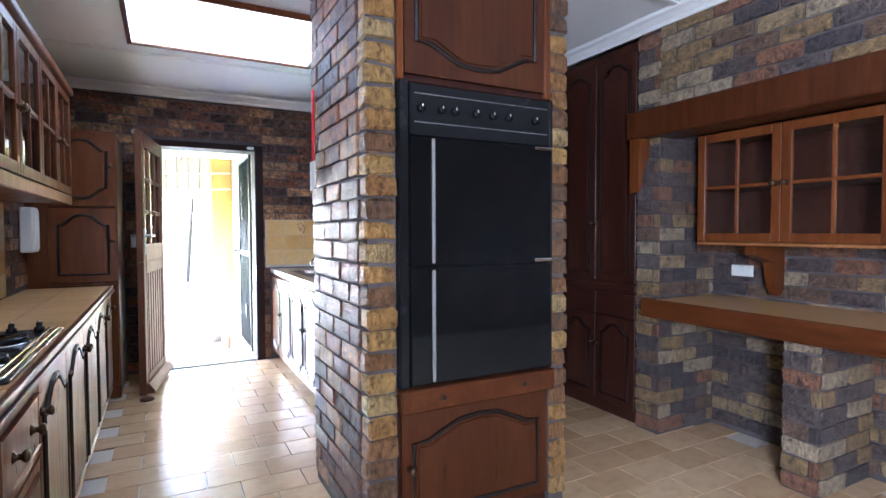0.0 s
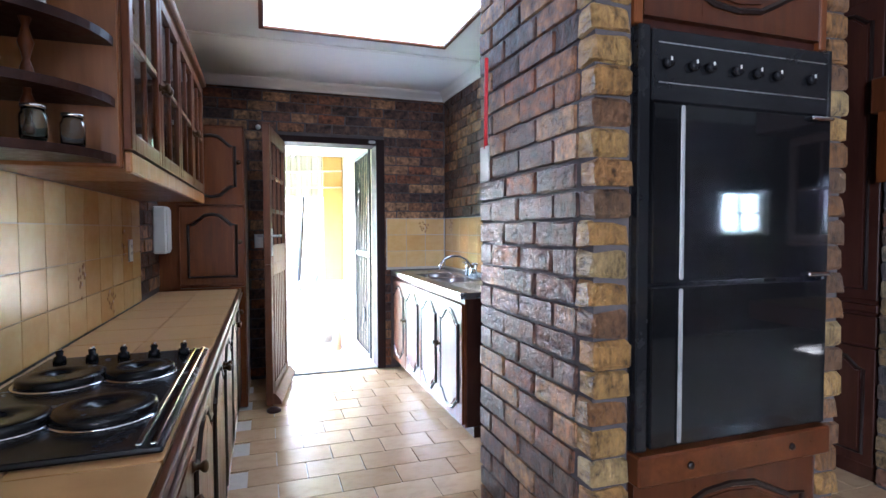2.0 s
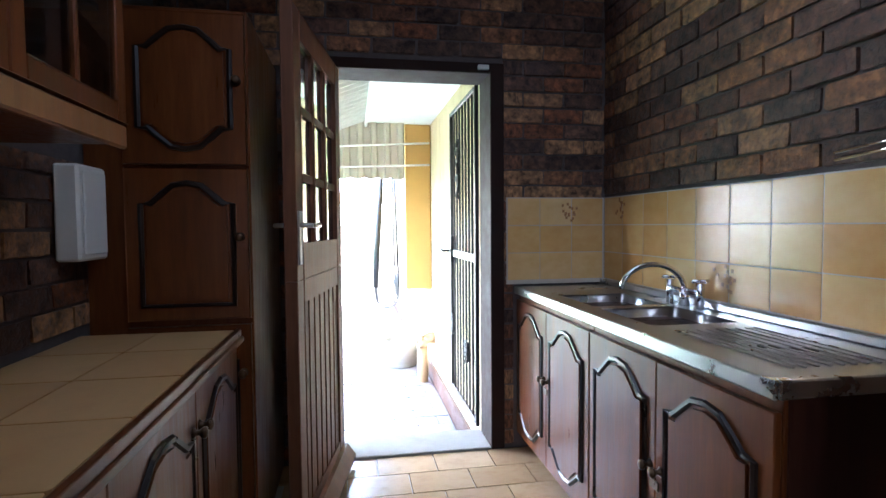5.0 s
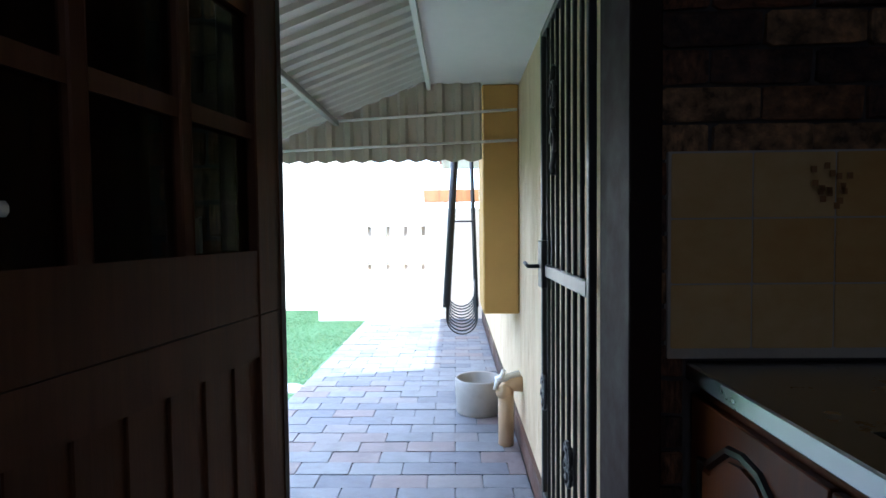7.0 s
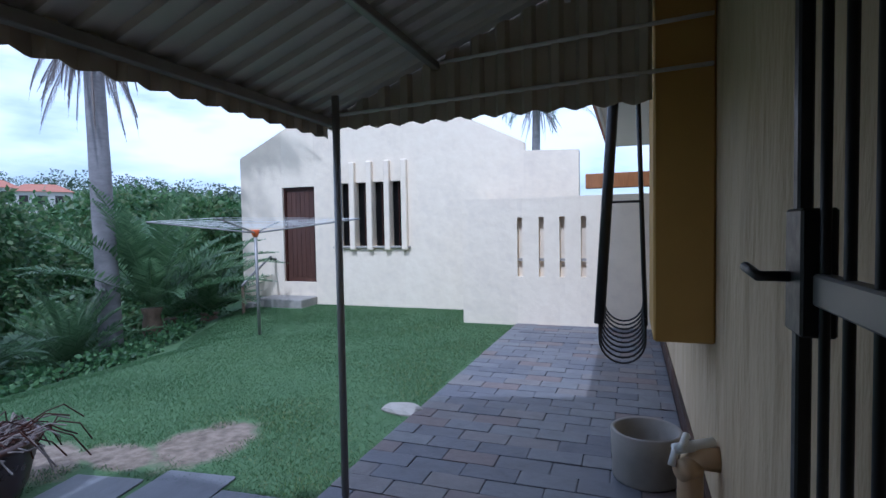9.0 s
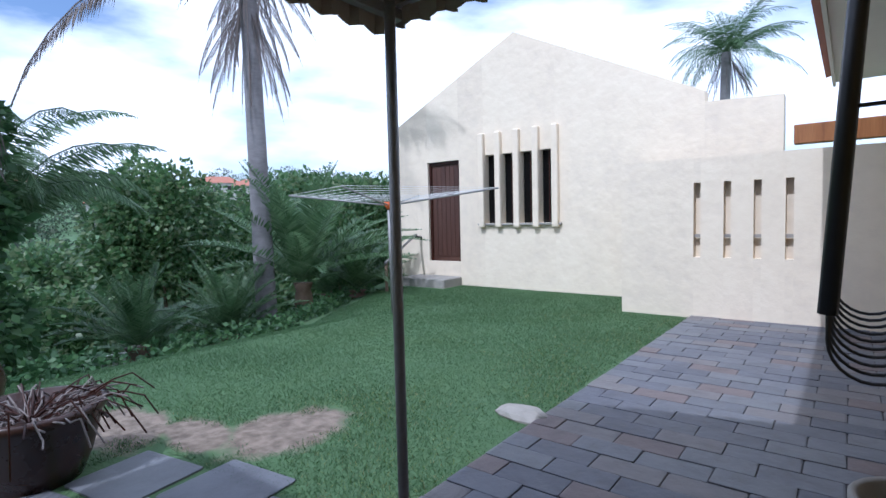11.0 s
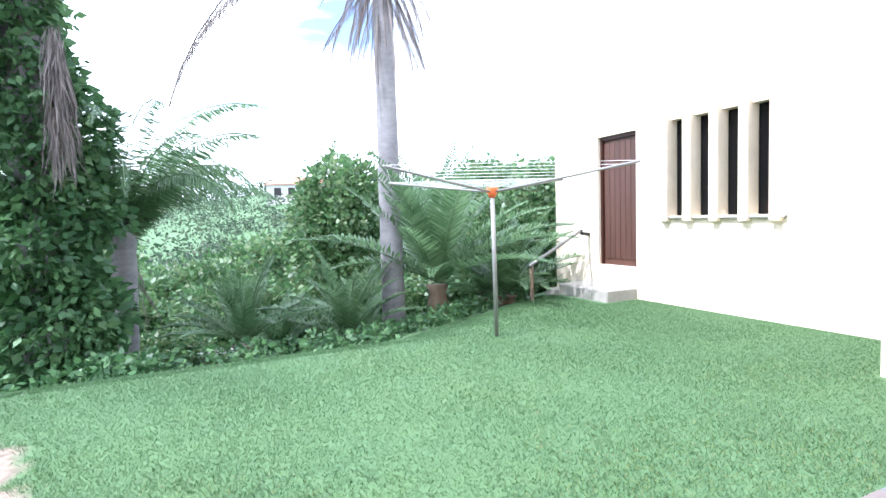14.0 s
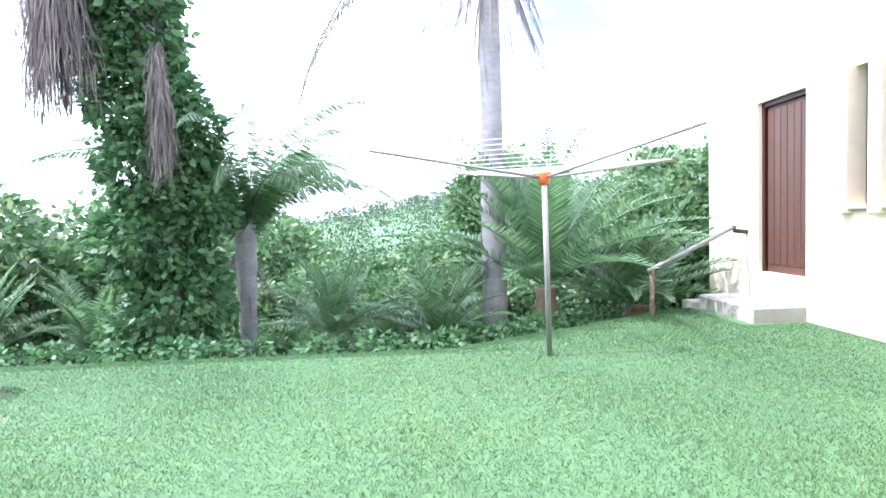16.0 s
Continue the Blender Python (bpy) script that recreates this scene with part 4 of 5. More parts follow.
def axis_steps(lo, hi, near0, near1, fine):
    out, v, s = [near0], near0, fine
    while v > lo:
        s *= 1.22
        v -= s
        out.append(max(v, lo))
    out = out[::-1]
    k = int((near1 - near0) / fine)
    out += [near0 + (near1 - near0) * i / k for i in range(1, k + 1)]
    v, s = near1, fine
    while v < hi:
        s *= 1.22
        v += s
        out.append(min(v, hi))
    return out


gx, gy = axis_steps(-900, 500, -13, 1.0, .35), axis_steps(-700, 900, 5, 17, .35)
gv = [(x, y, ground_z(x, y)) for y in gy for x in gx]
gn = len(gx)
gf = [(j * gn + i, j * gn + i + 1, (j + 1) * gn + i + 1, (j + 1) * gn + i) for j in range(len(gy) - 1) for i in range(gn - 1)
      if not (gx[i] > -2.5 and gx[i + 1] < 7 and gy[j + 1] < 5.9 and gy[j] > -1.8)]
ground = structure(raw("ground", gv, gf, LAWN, smooth=True), "green lawn falling away to a wooded valley")

pave_bed = structure(box("pavement", -1.15, .985, 5.99, 14.05, -.6, PV - .012, STONE_BED, bevel=0), "blue-grey slate paving beside the house")
dstep = structure(box("door_step", .05, .96, 6.003, 6.36, -.45, -.19, CONCRETE, bevel=.01), "concrete step below the back door")


wall_house = boxes("wall_house", [(.97, 1.2, 5.98, 14.27, -.6, 2.6), (1.2, 1.3, 5.98, 14.27, -.6, 2.6)], WALL_NEAR, "cream wall with dragged plaster relief")
plinth = boxes("baseboard_outside", [(.945, .969, 6.4, 14.04, PV - .03, PV + .16)], BRICK_DARK, "low brick plinth along the house wall")
soffit = boxes("ceiling_soffit", [(.30, .97, 6.0, 14.3, 2.315, 2.335)], CORNICE, "white boarded eaves soffit")
fascia = boxes("trim_fascia", [(.27, .299, 6.0, 14.3, 2.27, 2.45)], CORNICE, "white fascia board and gutter")
# slab out of view, added to cast the house's shadow over the paving
roof = structure(part("roof", prism(bmesh.new(), [(0, 0), (6.9, 1.6), (6.9, 1.75), (0, .12)], (.2, 6.0, 2.4), X, Y, 8.4), ROOFTILE), "unseen pitched roof slab added to shade the paving")
roof_kitchen = boxes("roof_kitchen", [(-1.3, 7.0, -1.9, 6.0, 2.73, 2.85)], ROOFTILE, "roof over the kitchen")

# ---- awning ----
aw = thing("awning", (-.4, 7.3, 1.8), "corrugated painted steel lean-to awning with scalloped edges", "awning")
ax0, az0, ax1, az1, ay0, ay1 = -1.13, 1.80, .28, 2.34, 6.01, 8.58
rib = []
y = ay0
while y < ay1 - .1:
    rib += [(y, 0), (y + .085, 0), (y + .095, .025), (y + .12, .025), (y + .13, 0)]
    y += .13
rib.append((ay1, 0))
vs, fs = [], []
for yy, h in rib:
    for x, z in ((ax0, az0), (ax1, az1)):
        vs += [(x, yy, z - h), (x, yy, z - h + .008)]
for k in range(len(rib) - 1):
    a, b = 4 * k, 4 * (k + 1)
    fs += [(a, a + 2, b + 2, b), (a + 1, b + 1, b + 3, a + 3), (a, b, b + 1, a + 1), (a + 2, a + 3, b + 3, b + 2)]
raw("roof_sheet", vs, fs, SHEET, aw)


def valance(name, p0, p1, top0, top1, bot, n):
    """A ribbed sheet hung from a rail, with a scalloped lower edge."""
    p0, p1, n = Vector(p0), Vector(p1), Vector(n)
    L = (p1 - p0).length
    N = int(L / .02)
    vs, fs = [], []
    for k in range(N + 1):
        t = k / N
        s = (k % 7)
        off = .032 if s in (4, 5, 6) else 0
        b = bot - .022 * abs(math.sin(math.pi * k / 7))
        p = p0.lerp(p1, t)
        for o in (off, off + .005):
            q = p + n * o
            vs += [(q.x, q.y, b), (q.x, q.y, top0 + (top1 - top0) * t)]
    for k in range(N):
        a, b = 4 * k, 4 * (k + 1)
        fs += [(a, b, b + 1, a + 1), (a + 2, a + 3, b + 3, b + 2), (a, a + 2, b + 2, b)]
    return raw(name, vs, fs, SHEET_VAL, aw)


valance("front_valance", (ax0 - .01, ay0, 0), (ax0 - .01, ay1, 0), az0 + .05, az0 + .05, 1.70, (1, 0, 0))
valance("side_valance", (ax0 - .01, ay1 + .01, 0), (.685, ay1 + .01, 0), az0 + .04, az1 + .18, 1.745, (0, -1, 0))
box("front_beam", ax0 + .03, ax0 + .07, ay0, ay1 - .03, az0 - .06, az0 - .012, GALV, aw)
for x0 in (-.42,):
    z = az0 + (x0 - ax0) / (ax1 - ax0) * (az1 - az0)
    box("purlin", x0 - .02, x0 + .02, ay0, ay1 - .03, z - .07, z - .03, GALV, aw)
for z, xa in ((1.83, ax0 + .02), (2.06, -.46)):
    rod("valance_rail", [(xa, ay1 - .022, z - .02), (.95, ay1 - .022, z + .05)], .011, CORNICE, aw, 8)
post = rod("post", [(-.925, 8.325, PV - .05), (-.925, 8.325, az0 + .06)], .021, GALV, aw, 14)
rod("post", [(ax0 + .05, ay0 + .05, PV - .05), (ax0 + .05, ay0 + .05, az0 - .06)], .021, GALV, aw, 14)

mb = thing("wall_cupboard", (.82, 8.85, .55), "ochre plastered box projecting from the house wall", "cupboard")
box("case", .69, .968, 8.605, 9.25, .55, 2.313, WALL_YELLOW, mb, .01)

# ---- hanging rod seat ----
hs = thing("rod_hammock", (.53, 9.6, .25), "black hanging hammock chair made of bent steel rods", "hammock chair")
for k in range(10):
    yy = 9.32 + k * .07
    zz = .40 + .018 * k
    pts = [(.39, yy, zz + .14)] + [(.53 - .14 * math.cos(q), yy, zz - .15 * math.sin(q)) for q in [math.pi * j / 12 for j in range(13)]] + [(.67, yy, zz + .14)]
    rod("seat_rod", pts, .007, IRON, hs, 6)
for x, xt in ((.39, .50), (.67, .62)):
    rod("side_strap", [(x, 9.32, .50), (xt, 9.36, 2.24)], .034 if x < .5 else .014, IRON, hs, 8)
    rod("side_strap", [(x, 9.95, .68), (xt, 9.62, 2.24)], .012, IRON, hs, 8)
    rod("side_rail", [(x, 9.30, .54), (x, 9.97, .70)], .01, IRON, hs, 8)
    rod("hook", [(xt, 9.5 + .04 * math.cos(q), 2.27 + .04 * math.sin(q)) for q in [j * .6 for j in range(11)]], .007, IRON, hs, 6)
    rod("chain", [(xt, 9.36, 2.24), (xt, 9.5, 2.25), (xt, 9.62, 2.24)], .006, IRON, hs, 6)
rod("spreader", [(.45, 9.33, 1.28), (.66, 9.33, 1.28)], .008, IRON, hs, 6)

tub = thing("concrete_planter", (.62, 9.15, PV), "round grey concrete planter on the paving", "planter")
lathe("tub", [(.0, 0), (.19, 0), (.20, .02), (.20, .13), (.205, .14), (.21, .30), (.20, .31), (.18, .30), (.175, .05), (0, .05)], (.67, 9.2, PV), CONCRETE, tub, 32)
dp = thing("drain_pipe", (.85, 8.5, PV), "cream painted drain pipe stub with a tap", "pipe")
rod("pipe", [(.845, 8.47, PV - .02), (.845, 8.47, PV + .38), (.855, 8.48, PV + .43), (.89, 8.48, PV + .46), (.97, 8.48, PV + .46)], .058, PIPE, dp, 16)
rod("pipe_mouth", [(.80, 8.40, PV + .42), (.86, 8.46, PV + .42)], .05, PIPE, dp, 14)
rod("tap_body", [(.77, 8.44, PV + .50), (.95, 8.50, PV + .53)], .026, WHITE, dp, 12)
rod("tap_lever", [(.80, 8.40, PV + .52), (.83, 8.48, PV + .56)], .018, WHITE, dp, 10)
rod("tap_spout", [(.78, 8.44, PV + .50), (.76, 8.42, PV + .43)], .018, WHITE, dp, 10)

# ---- outbuilding with the gable ----
HY = 15.32
outb = thing("outbuilding", (-4.4, 16.5, -.5), "cream plastered gabled outbuilding beyond the lawn", "outbuilding")
gable = [(-7.57, -1.6), (-7.57, 2.72), (-4.42, 4.22), (-1.25, 2.66)]
def wall_piece(pts, name="wall"):
    return part(name, prism(bmesh.new(), pts, (0, HY, 0), X, Y, .25), WALL_CREAM, outb)
def top_at(x):
    return 2.72 + (x + 7.57) * (1.50 / 3.15) if x < -4.42 else 4.22 - (x + 4.42) * (1.56 / 3.17)
DX0, DX1, DZ0, DZ1 = -6.48, -5.68, .02, 2.04
WX0, WX1, WZ0, WZ1 = -5.10, -3.62, .78, 2.07
wall_piece([(-7.57, -1.6), (-7.57, 2.72), (DX0, top_at(DX0)), (DX0, -1.6)])
wall_piece([(DX0, DZ1), (DX0, top_at(DX0)), (DX1, top_at(DX1)), (DX1, DZ1)])
wall_piece([(DX0, -1.6), (DX0, DZ0), (DX1, DZ0), (DX1, -1.6)])
wall_piece([(DX1, -1.6), (DX1, top_at(DX1)), (WX0, top_at(WX0)), (WX0, -1.6)])
wall_piece([(WX0, WZ1), (WX0, top_at(WX0)), (-4.42, 4.22), (WX1, top_at(WX1)), (WX1, WZ1)])
wall_piece([(WX0, -1.0), (WX0, WZ0), (WX1, WZ0), (WX1, -1.0)])
wall_piece([(WX1, -1.0), (WX1, top_at(WX1)), (-1.25, 2.66), (-1.25, -1.0)])
wall_piece([(-1.25, -1.0), (-1.25, 2.50), (-.28, 2.46), (-.28, -1.0)], "parapet")
box("side_wall", -7.57, -7.32, HY + .25, 20, -3.0, 2.70, WALL_CREAM, outb, .01)
part("roof", prism(bmesh.new(), [(-7.6, 2.55), (-4.42, 4.05), (-1.2, 2.5), (-1.2, 2.4), (-7.6, 2.4)], (0, HY + .26, 0), X, Y, 4.6), ROOFTILE, outb)
hd = box("door", DX0 + .002, DX1 - .002, HY + .09, HY + .13, DZ0, DZ1 - .002, OUTDOOR, outb)
for k in range(6):
    w = (DX1 - DX0 - .14) / 6
    box("board", DX0 + .07 + k * w + .004, DX0 + .07 + (k + 1) * w - .004, HY + .078, HY + .0895, DZ0 + .1, DZ1 - .1, OUTDOOR, hd, .004)
box("door_frame", DX0, DX0 + .05, HY + .05, HY + .0895, DZ0, DZ1, WOOD_DARK, hd)
box("door_frame", DX1 - .05, DX1, HY + .05, HY + .0895, DZ0, DZ1, WOOD_DARK, hd)
box("door_frame", DX0 + .05, DX1 - .05, HY + .05, HY + .0895, DZ1 - .06, DZ1, WOOD_DARK, hd)
wn_ = box("window", WX0, WX1, HY + .14, HY + .17, WZ0, WZ1, BLACK_GLASS, outb, 0)
for x in (-5.12, -4.75, -4.36, -3.97, -3.60):
    bm = bmesh.new()
    bbox(bm, x - .06, x + .06, HY - .10, HY + .139, .70, 2.48, .025, 2)
    part("fin", bm, WALL_CREAM, outb)
for x in (-4.93, -4.55, -4.16, -3.79):
    box("window_bar", x - .012, x + .012, HY + .12, HY + .139, WZ0 + .02, WZ1, WOOD_DARK, wn_)
box("window_sill", WX0 - .12, WX1 + .12, HY - .06, HY + .139, .74, .779, CONCRETE, outb, .008)
stp = thing("entrance_step", (-6.2, 15.0, -.45), "grey stone steps below the outbuilding door", "step")
box("step", -6.75, -5.66, 14.72, HY - .003, -.9, -.27, CONCRETE, stp, .02)
box("lower_step", -6.95, -6.752, 14.6, HY - .003, -1.0, -.36, CONCRETE, stp, .02)
hr = thing("handrail", (-6.7, 15.0, .3), "grey pipe handrail on a black wall bracket", "handrail")
rod("rail", [(-6.72, 15.16, .56), (-6.45, 13.95, .08)], .025, GALV, hr, 12)
rod("bracket", [(-6.70, 15.318, .50), (-6.70, 15.16, .52), (-6.71, 15.16, .58)], .03, IRON, hr, 10)
rod("post", [(-6.47, 14.0, -1.2), (-6.47, 14.0, .085)], .03, TRUNK_ROUGH, hr, 10)

# ---- slotted garden wall ----
GY = 14.05
gw = thing("garden_wall", (-.5, 14.15, -.42), "cream plastered garden wall with four slots", "wall")
slots = [-1.08, -.74, -.42, -.10]
xs = [-2.03]
for s in slots:
    xs += [s - .04, s + .04]
xs.append(.968)
for k in range(0, len(xs), 2):
    box("wall_pier", xs[k], xs[k + 1], GY, GY + .2, -.7, 1.58, WALL_CREAM, gw, 0)
for s in slots:
    box("wall_fill", s - .04, s + .04, GY, GY + .2, -.7, .33, WALL_CREAM, gw, 0)
    box("wall_fill", s - .04, s + .04, GY, GY + .2, 1.27, 1.58, WALL_CREAM, gw, 0)
    box("slot_back", s - .04, s + .04, GY + .14, GY + .18, .33, 1.27, WALL_CREAM, gw, 0)
    box("slot_tie", s - .04, s + .04, GY + .06, GY + .1, .58, .62, CONCRETE, gw, 0)
box("return_wall", -2.03, -1.83, GY + .2, HY, -.7, 1.58, WALL_CREAM, gw, 0)
eb = thing("eaves_beam", (.6, 15.6, 1.7), "brown timber beam under the far eaves", "beam")
box("beam", -.15, .96, 15.1, 15.25, 1.75, 2.0, WOOD_LIGHT, eb, .01)

# ---- rotary clothes line ----
ln = thing("clothes_line", (-4.74, 12.32, -.45), "rotary clothes line with thin wires and a red hub", "clothes line")
hub = Vector((-4.75, 12.31, 1.10))
rod("pole", [(-4.735, 12.32, -.5), hub + Z * .05], .024, GALV, ln, 12)
lathe("hub", [(.03, -.06), (.05, -.02), (.065, .04), (.06, .05), (0, .05)], hub, ORANGE, ln, 16)
tips = []
for k in range(4):
    q = radians(24 + 90 * k)
    tip = hub + Vector((1.57 * math.cos(q), 1.57 * math.sin(q), .19))
    tips.append(tip)
    rod("arm", [hub, tip], .013, GALV, ln, 8)
for j in range(7):
    f = .35 + .105 * j
    rod("line_wire", [hub.lerp(t, f) + Z * .012 for t in tips], .0028, CORNICE, ln, 5, closed=True)

# ---- pots ----
pp = thing("plant_pot", (-2.98, 7.65, PV), "large dark pot with dry straggling plants", "plant pot")
lathe("pot", [(.0, 0), (.22, 0), (.27, .12), (.33, .34), (.35, .36), (.35, .40), (.31, .40), (.29, .33), (0, .31)], (-2.98, 7.65, PV - .02), TERRACOTTA, pp, 32)
rnd = random.Random(5)
for k in range(90):
    q, l = rnd.random() * 6.28, .2 + .32 * rnd.random()
    b = Vector((-2.98, 7.65, PV + .30)) + Vector((math.cos(q), math.sin(q), 0)) * .26 * rnd.random()
    o = Vector((math.cos(q), math.sin(q), 0))
    pts = [b + o * l * t * .8 + Z * (l * .9 * t - l * 1.0 * t * t * rnd.uniform(.6, 1.2)) + Vector((rnd.uniform(-.02, .02), rnd.uniform(-.02, .02), 0)) for t in (0, .25, .5, .75, 1)]
    rod("dry_stem", pts, .005, FROND_DEAD if k % 2 else WOOD_DARK, pp, 5)
ur = thing("clay_urn", (-4.25, 7.55, PV), "reddish clay urn at the edge of the lawn", "urn")
lathe("urn", [(0, 0), (.15, 0), (.24, .16), (.28, .34), (.24, .48), (.17, .54), (.20, .58), (.20, .60), (.16, .60), (.14, .54), (.2, .45), (0, .40)], (-4.25, 7.55, PV - .06), TERRACOTTA, ur, 28)
bd = thing("broken_slab", (-1.25, 9.9, PV), "pale broken stone at the lawn edge", "stone")
bm = bmesh.new()
bmesh.ops.create_icosphere(bm, subdivisions=2, radius=1)
for v in bm.verts:
    v.co = Vector((-1.28 + v.co.x * .20, 9.90 + v.co.y * .12, PV - .01 + v.co.z * .05)) + Vector((noise.noise(v.co * 2), noise.noise(v.co * 2 + X), 0)) * .04
part("stone", bm, CONCRETE, bd)


# ---- plants ----
def quad(V, F, p, d, s, l, w, fold=0.0):
    """A leaf: a slim diamond from p along d, side s."""
    i = len(V)
    V.extend(((p.x, p.y, p.z), tuple(p + d * l * .45 + s * w), tuple(p + d * l), tuple(p + d * l * .45 - s * w)))
    F.append((i, i + 1, i + 2, i + 3))


def frond(V, F, S, base, az, el, L, droop, leaf, n, rnd, vee=.5, hang=0.0, wf=.022):
    """A feather leaf: arched midrib with leaflets to both sides. S gets the midrib's points."""
    o = Vector((math.cos(az), math.sin(az), 0))
    side = Vector((-o.y, o.x, 0))
    prev, pts = None, []
    for k in range(n + 1):
        t = k / n
        a = el - droop * t ** 1.5
        step = L / n
        p = base.copy() if prev is None else prev + (o * math.cos(a) + Z * math.sin(a)) * step
        prev = p
        pts.append(p)
        if t < .08:
            continue
        fwd = (o * math.cos(a) + Z * math.sin(a))
        nrm = (Z * math.cos(a) - o * math.sin(a))
        ll = leaf * (math.sin(math.pi * min(1, .12 + t * .9)) * .9 + .15) * rnd.uniform(.8, 1.15)
        for sg in (1, -1):
            d = (side * sg * (1 - hang) + fwd * rnd.uniform(.4, .7) + nrm * vee * rnd.uniform(.5, 1) - Z * hang * rnd.uniform(1.0, 1.6)).normalized()
            quad(V, F, p, d, fwd, ll, leaf * wf + .004)
    S.append(pts)


def stems(name, S, r, mat, parent):
    bm = bmesh.new()
    for pts in S:
        m = len(pts)
        sweep(bm, pts[::max(1, m // 8)] if m > 8 else pts, r, 4, radii=None)
    return part(name, bm, mat, parent)


def bark(name, pts, radii, mat, parent, seg=14):
    return rod(name, pts, 0, mat, parent, seg, radii=radii)


def cycad(loc, L, nf, trunk_h, seed, label):
    rnd = random.Random(seed)
    loc = Vector(loc)
    t = thing("cycad", loc, label, "cycad", "cycads")
    bark("trunk", [loc + Z * (trunk_h * k / 6 - .15) for k in range(7)], [.16 + .025 * math.sin(k * 2.3) for k in range(7)], TRUNK_ROUGH, t)
    V, F, S = [], [], []
    for k in range(nf):
        frond(V, F, S, loc + Z * (trunk_h - .12), 2.4 * k + rnd.uniform(-.2, .2), rnd.uniform(.4, 1.45), L * rnd.uniform(.75, 1.1), rnd.uniform(.35, .95), L * .15, 46, rnd, .45, 0.0, .05)
    tagged(raw("crown", V, F, FROND, t), "arching green feather leaves")
    stems("leaf_ribs", S, .008, FROND, t)
    return t


def gz(x, y):
    return ground_z(x, y)


for (x, y), L, nf, th, sd in (((-7.65, 12.98), 2.35, 38, .8, 1), ((-7.6, 11.45), 1.45, 26, .35, 2), ((-7.5, 10.0), 1.25, 24, .45, 3), ((-7.5, 14.2), 1.7, 28, .3, 4), ((-8.6, 10.6), 1.2, 24, .3, 5),
                              ((-9.3, 12.2), 1.3, 24, .3, 6), ((-8.7, 14.4), 1.4, 26, .4, 7), ((-8.2, 6.3), 1.5, 26, .4, 8), ((-7.3, 5.4), 1.4, 24, .3, 9)):
    cycad((x, y, gz(x, y)), L, nf, th, sd, "green cycad with stiff arching leaves on a stout trunk")


def tall_palm(base, h, r, lean, seed, label, hang_n, green_n, L, shag=0.9, long_frond=False):
    rnd = random.Random(seed)
    base = Vector(base)
    t = thing("palm_tree", base, label, "palm tree")
    top = base + Z * h + lean
    pts = [base.lerp(top, k / 16) - Z * (.2 if k == 0 else 0) for k in range(17)]
    bark("trunk", pts, [r * (1.12 - .3 * k / 16 + .02 * (k % 2)) for k in range(17)], TRUNK, t)
    V, F, S = [], [], []
    for k in range(green_n):
        frond(V, F, S, top, 2.4 * k, rnd.uniform(.0, 1.3), L * rnd.uniform(.8, 1.1), rnd.uniform(1.0, 1.9), L * .2, 40, rnd, .1, .35)
    tagged(raw("crown", V, F, FROND, t), "green drooping feather crown")
    stems("leaf_ribs", S, .012, FROND, t)
    V, F, S = [], [], []
    for k in range(hang_n):
        a = rnd.random() * 6.28
        b = top - Z * rnd.uniform(0, shag) + Vector((math.cos(a), math.sin(a), 0)) * r * .9
        frond(V, F, S, b, a, rnd.uniform(-1.35, -.75), L * rnd.uniform(.4, .75), rnd.uniform(.2, .7), L * .11, 70, rnd, 0, .85, .014)
    tagged(raw("dead_fronds", V, F, FROND_DEAD, t), "dry grey hanging fronds")
    stems("dead_ribs", S, .009, FROND_DEAD, t)
    if long_frond:
        V, F, S = [], [], []
        frond(V, F, S, top - Z * .5, radians(248), -.42, 5.0, .9, .5, 170, rnd, 0, .8)
        tagged(raw("long_frond", V, F, FROND_DEAD, t), "single long withered frond")
        stems("long_rib", S, .014, FROND_DEAD, t)
    return t


tall_palm((-7.75, 12.25, gz(-7.75, 12.25)), 7.6, .165, Vector((-.35, .1, 0)), 11, "tall grey-trunked palm with hanging dry fronds", 70, 26, 2.6, 2.4, True)
tall_palm((-3.9, 31.5, -1.0), 8.4, .22, Vector((.2, 0, 0)), 12, "palm rising behind the outbuilding", 20, 46, 3.0, .5)


def shaggy_palm(loc, seed):
    rnd = random.Random(seed)
    loc = Vector(loc)
    t = thing("young_palm", loc, "slender palm with arching feather fronds", "palm tree")
    top = loc + Vector((-.12, .0, 2.3))
    bark("trunk", [loc.lerp(top, k / 10) - Z * (.15 if k == 0 else 0) for k in range(11)], [.105 + .012 * (k % 2) + .006 * k for k in range(11)], TRUNK, t)
    V, F, S = [], [], []
    for k in range(34):
        frond(V, F, S, top - Z * rnd.uniform(0, .4), 2.4 * k, rnd.uniform(.7, 1.5), rnd.uniform(2.3, 3.2), rnd.uniform(1.3, 2.7), .42, 100, rnd, .1, .5, .02)
    tagged(raw("crown", V, F, FROND, t), "arching green fronds")
    stems("leaf_ribs", S, .009, FROND, t)
    V, F, S = [], [], []
    for k in range(14):
        frond(V, F, S, top - Z * rnd.uniform(.1, .7), rnd.random() * 6.28, rnd.uniform(-1.3, -.6), rnd.uniform(.7, 1.2), .5, .2, 44, rnd, 0, .8)
    raw("dead_fronds", V, F, FROND_DEAD, t)


shaggy_palm((-8.25, 8.55, gz(-8.25, 8.55)), 21)


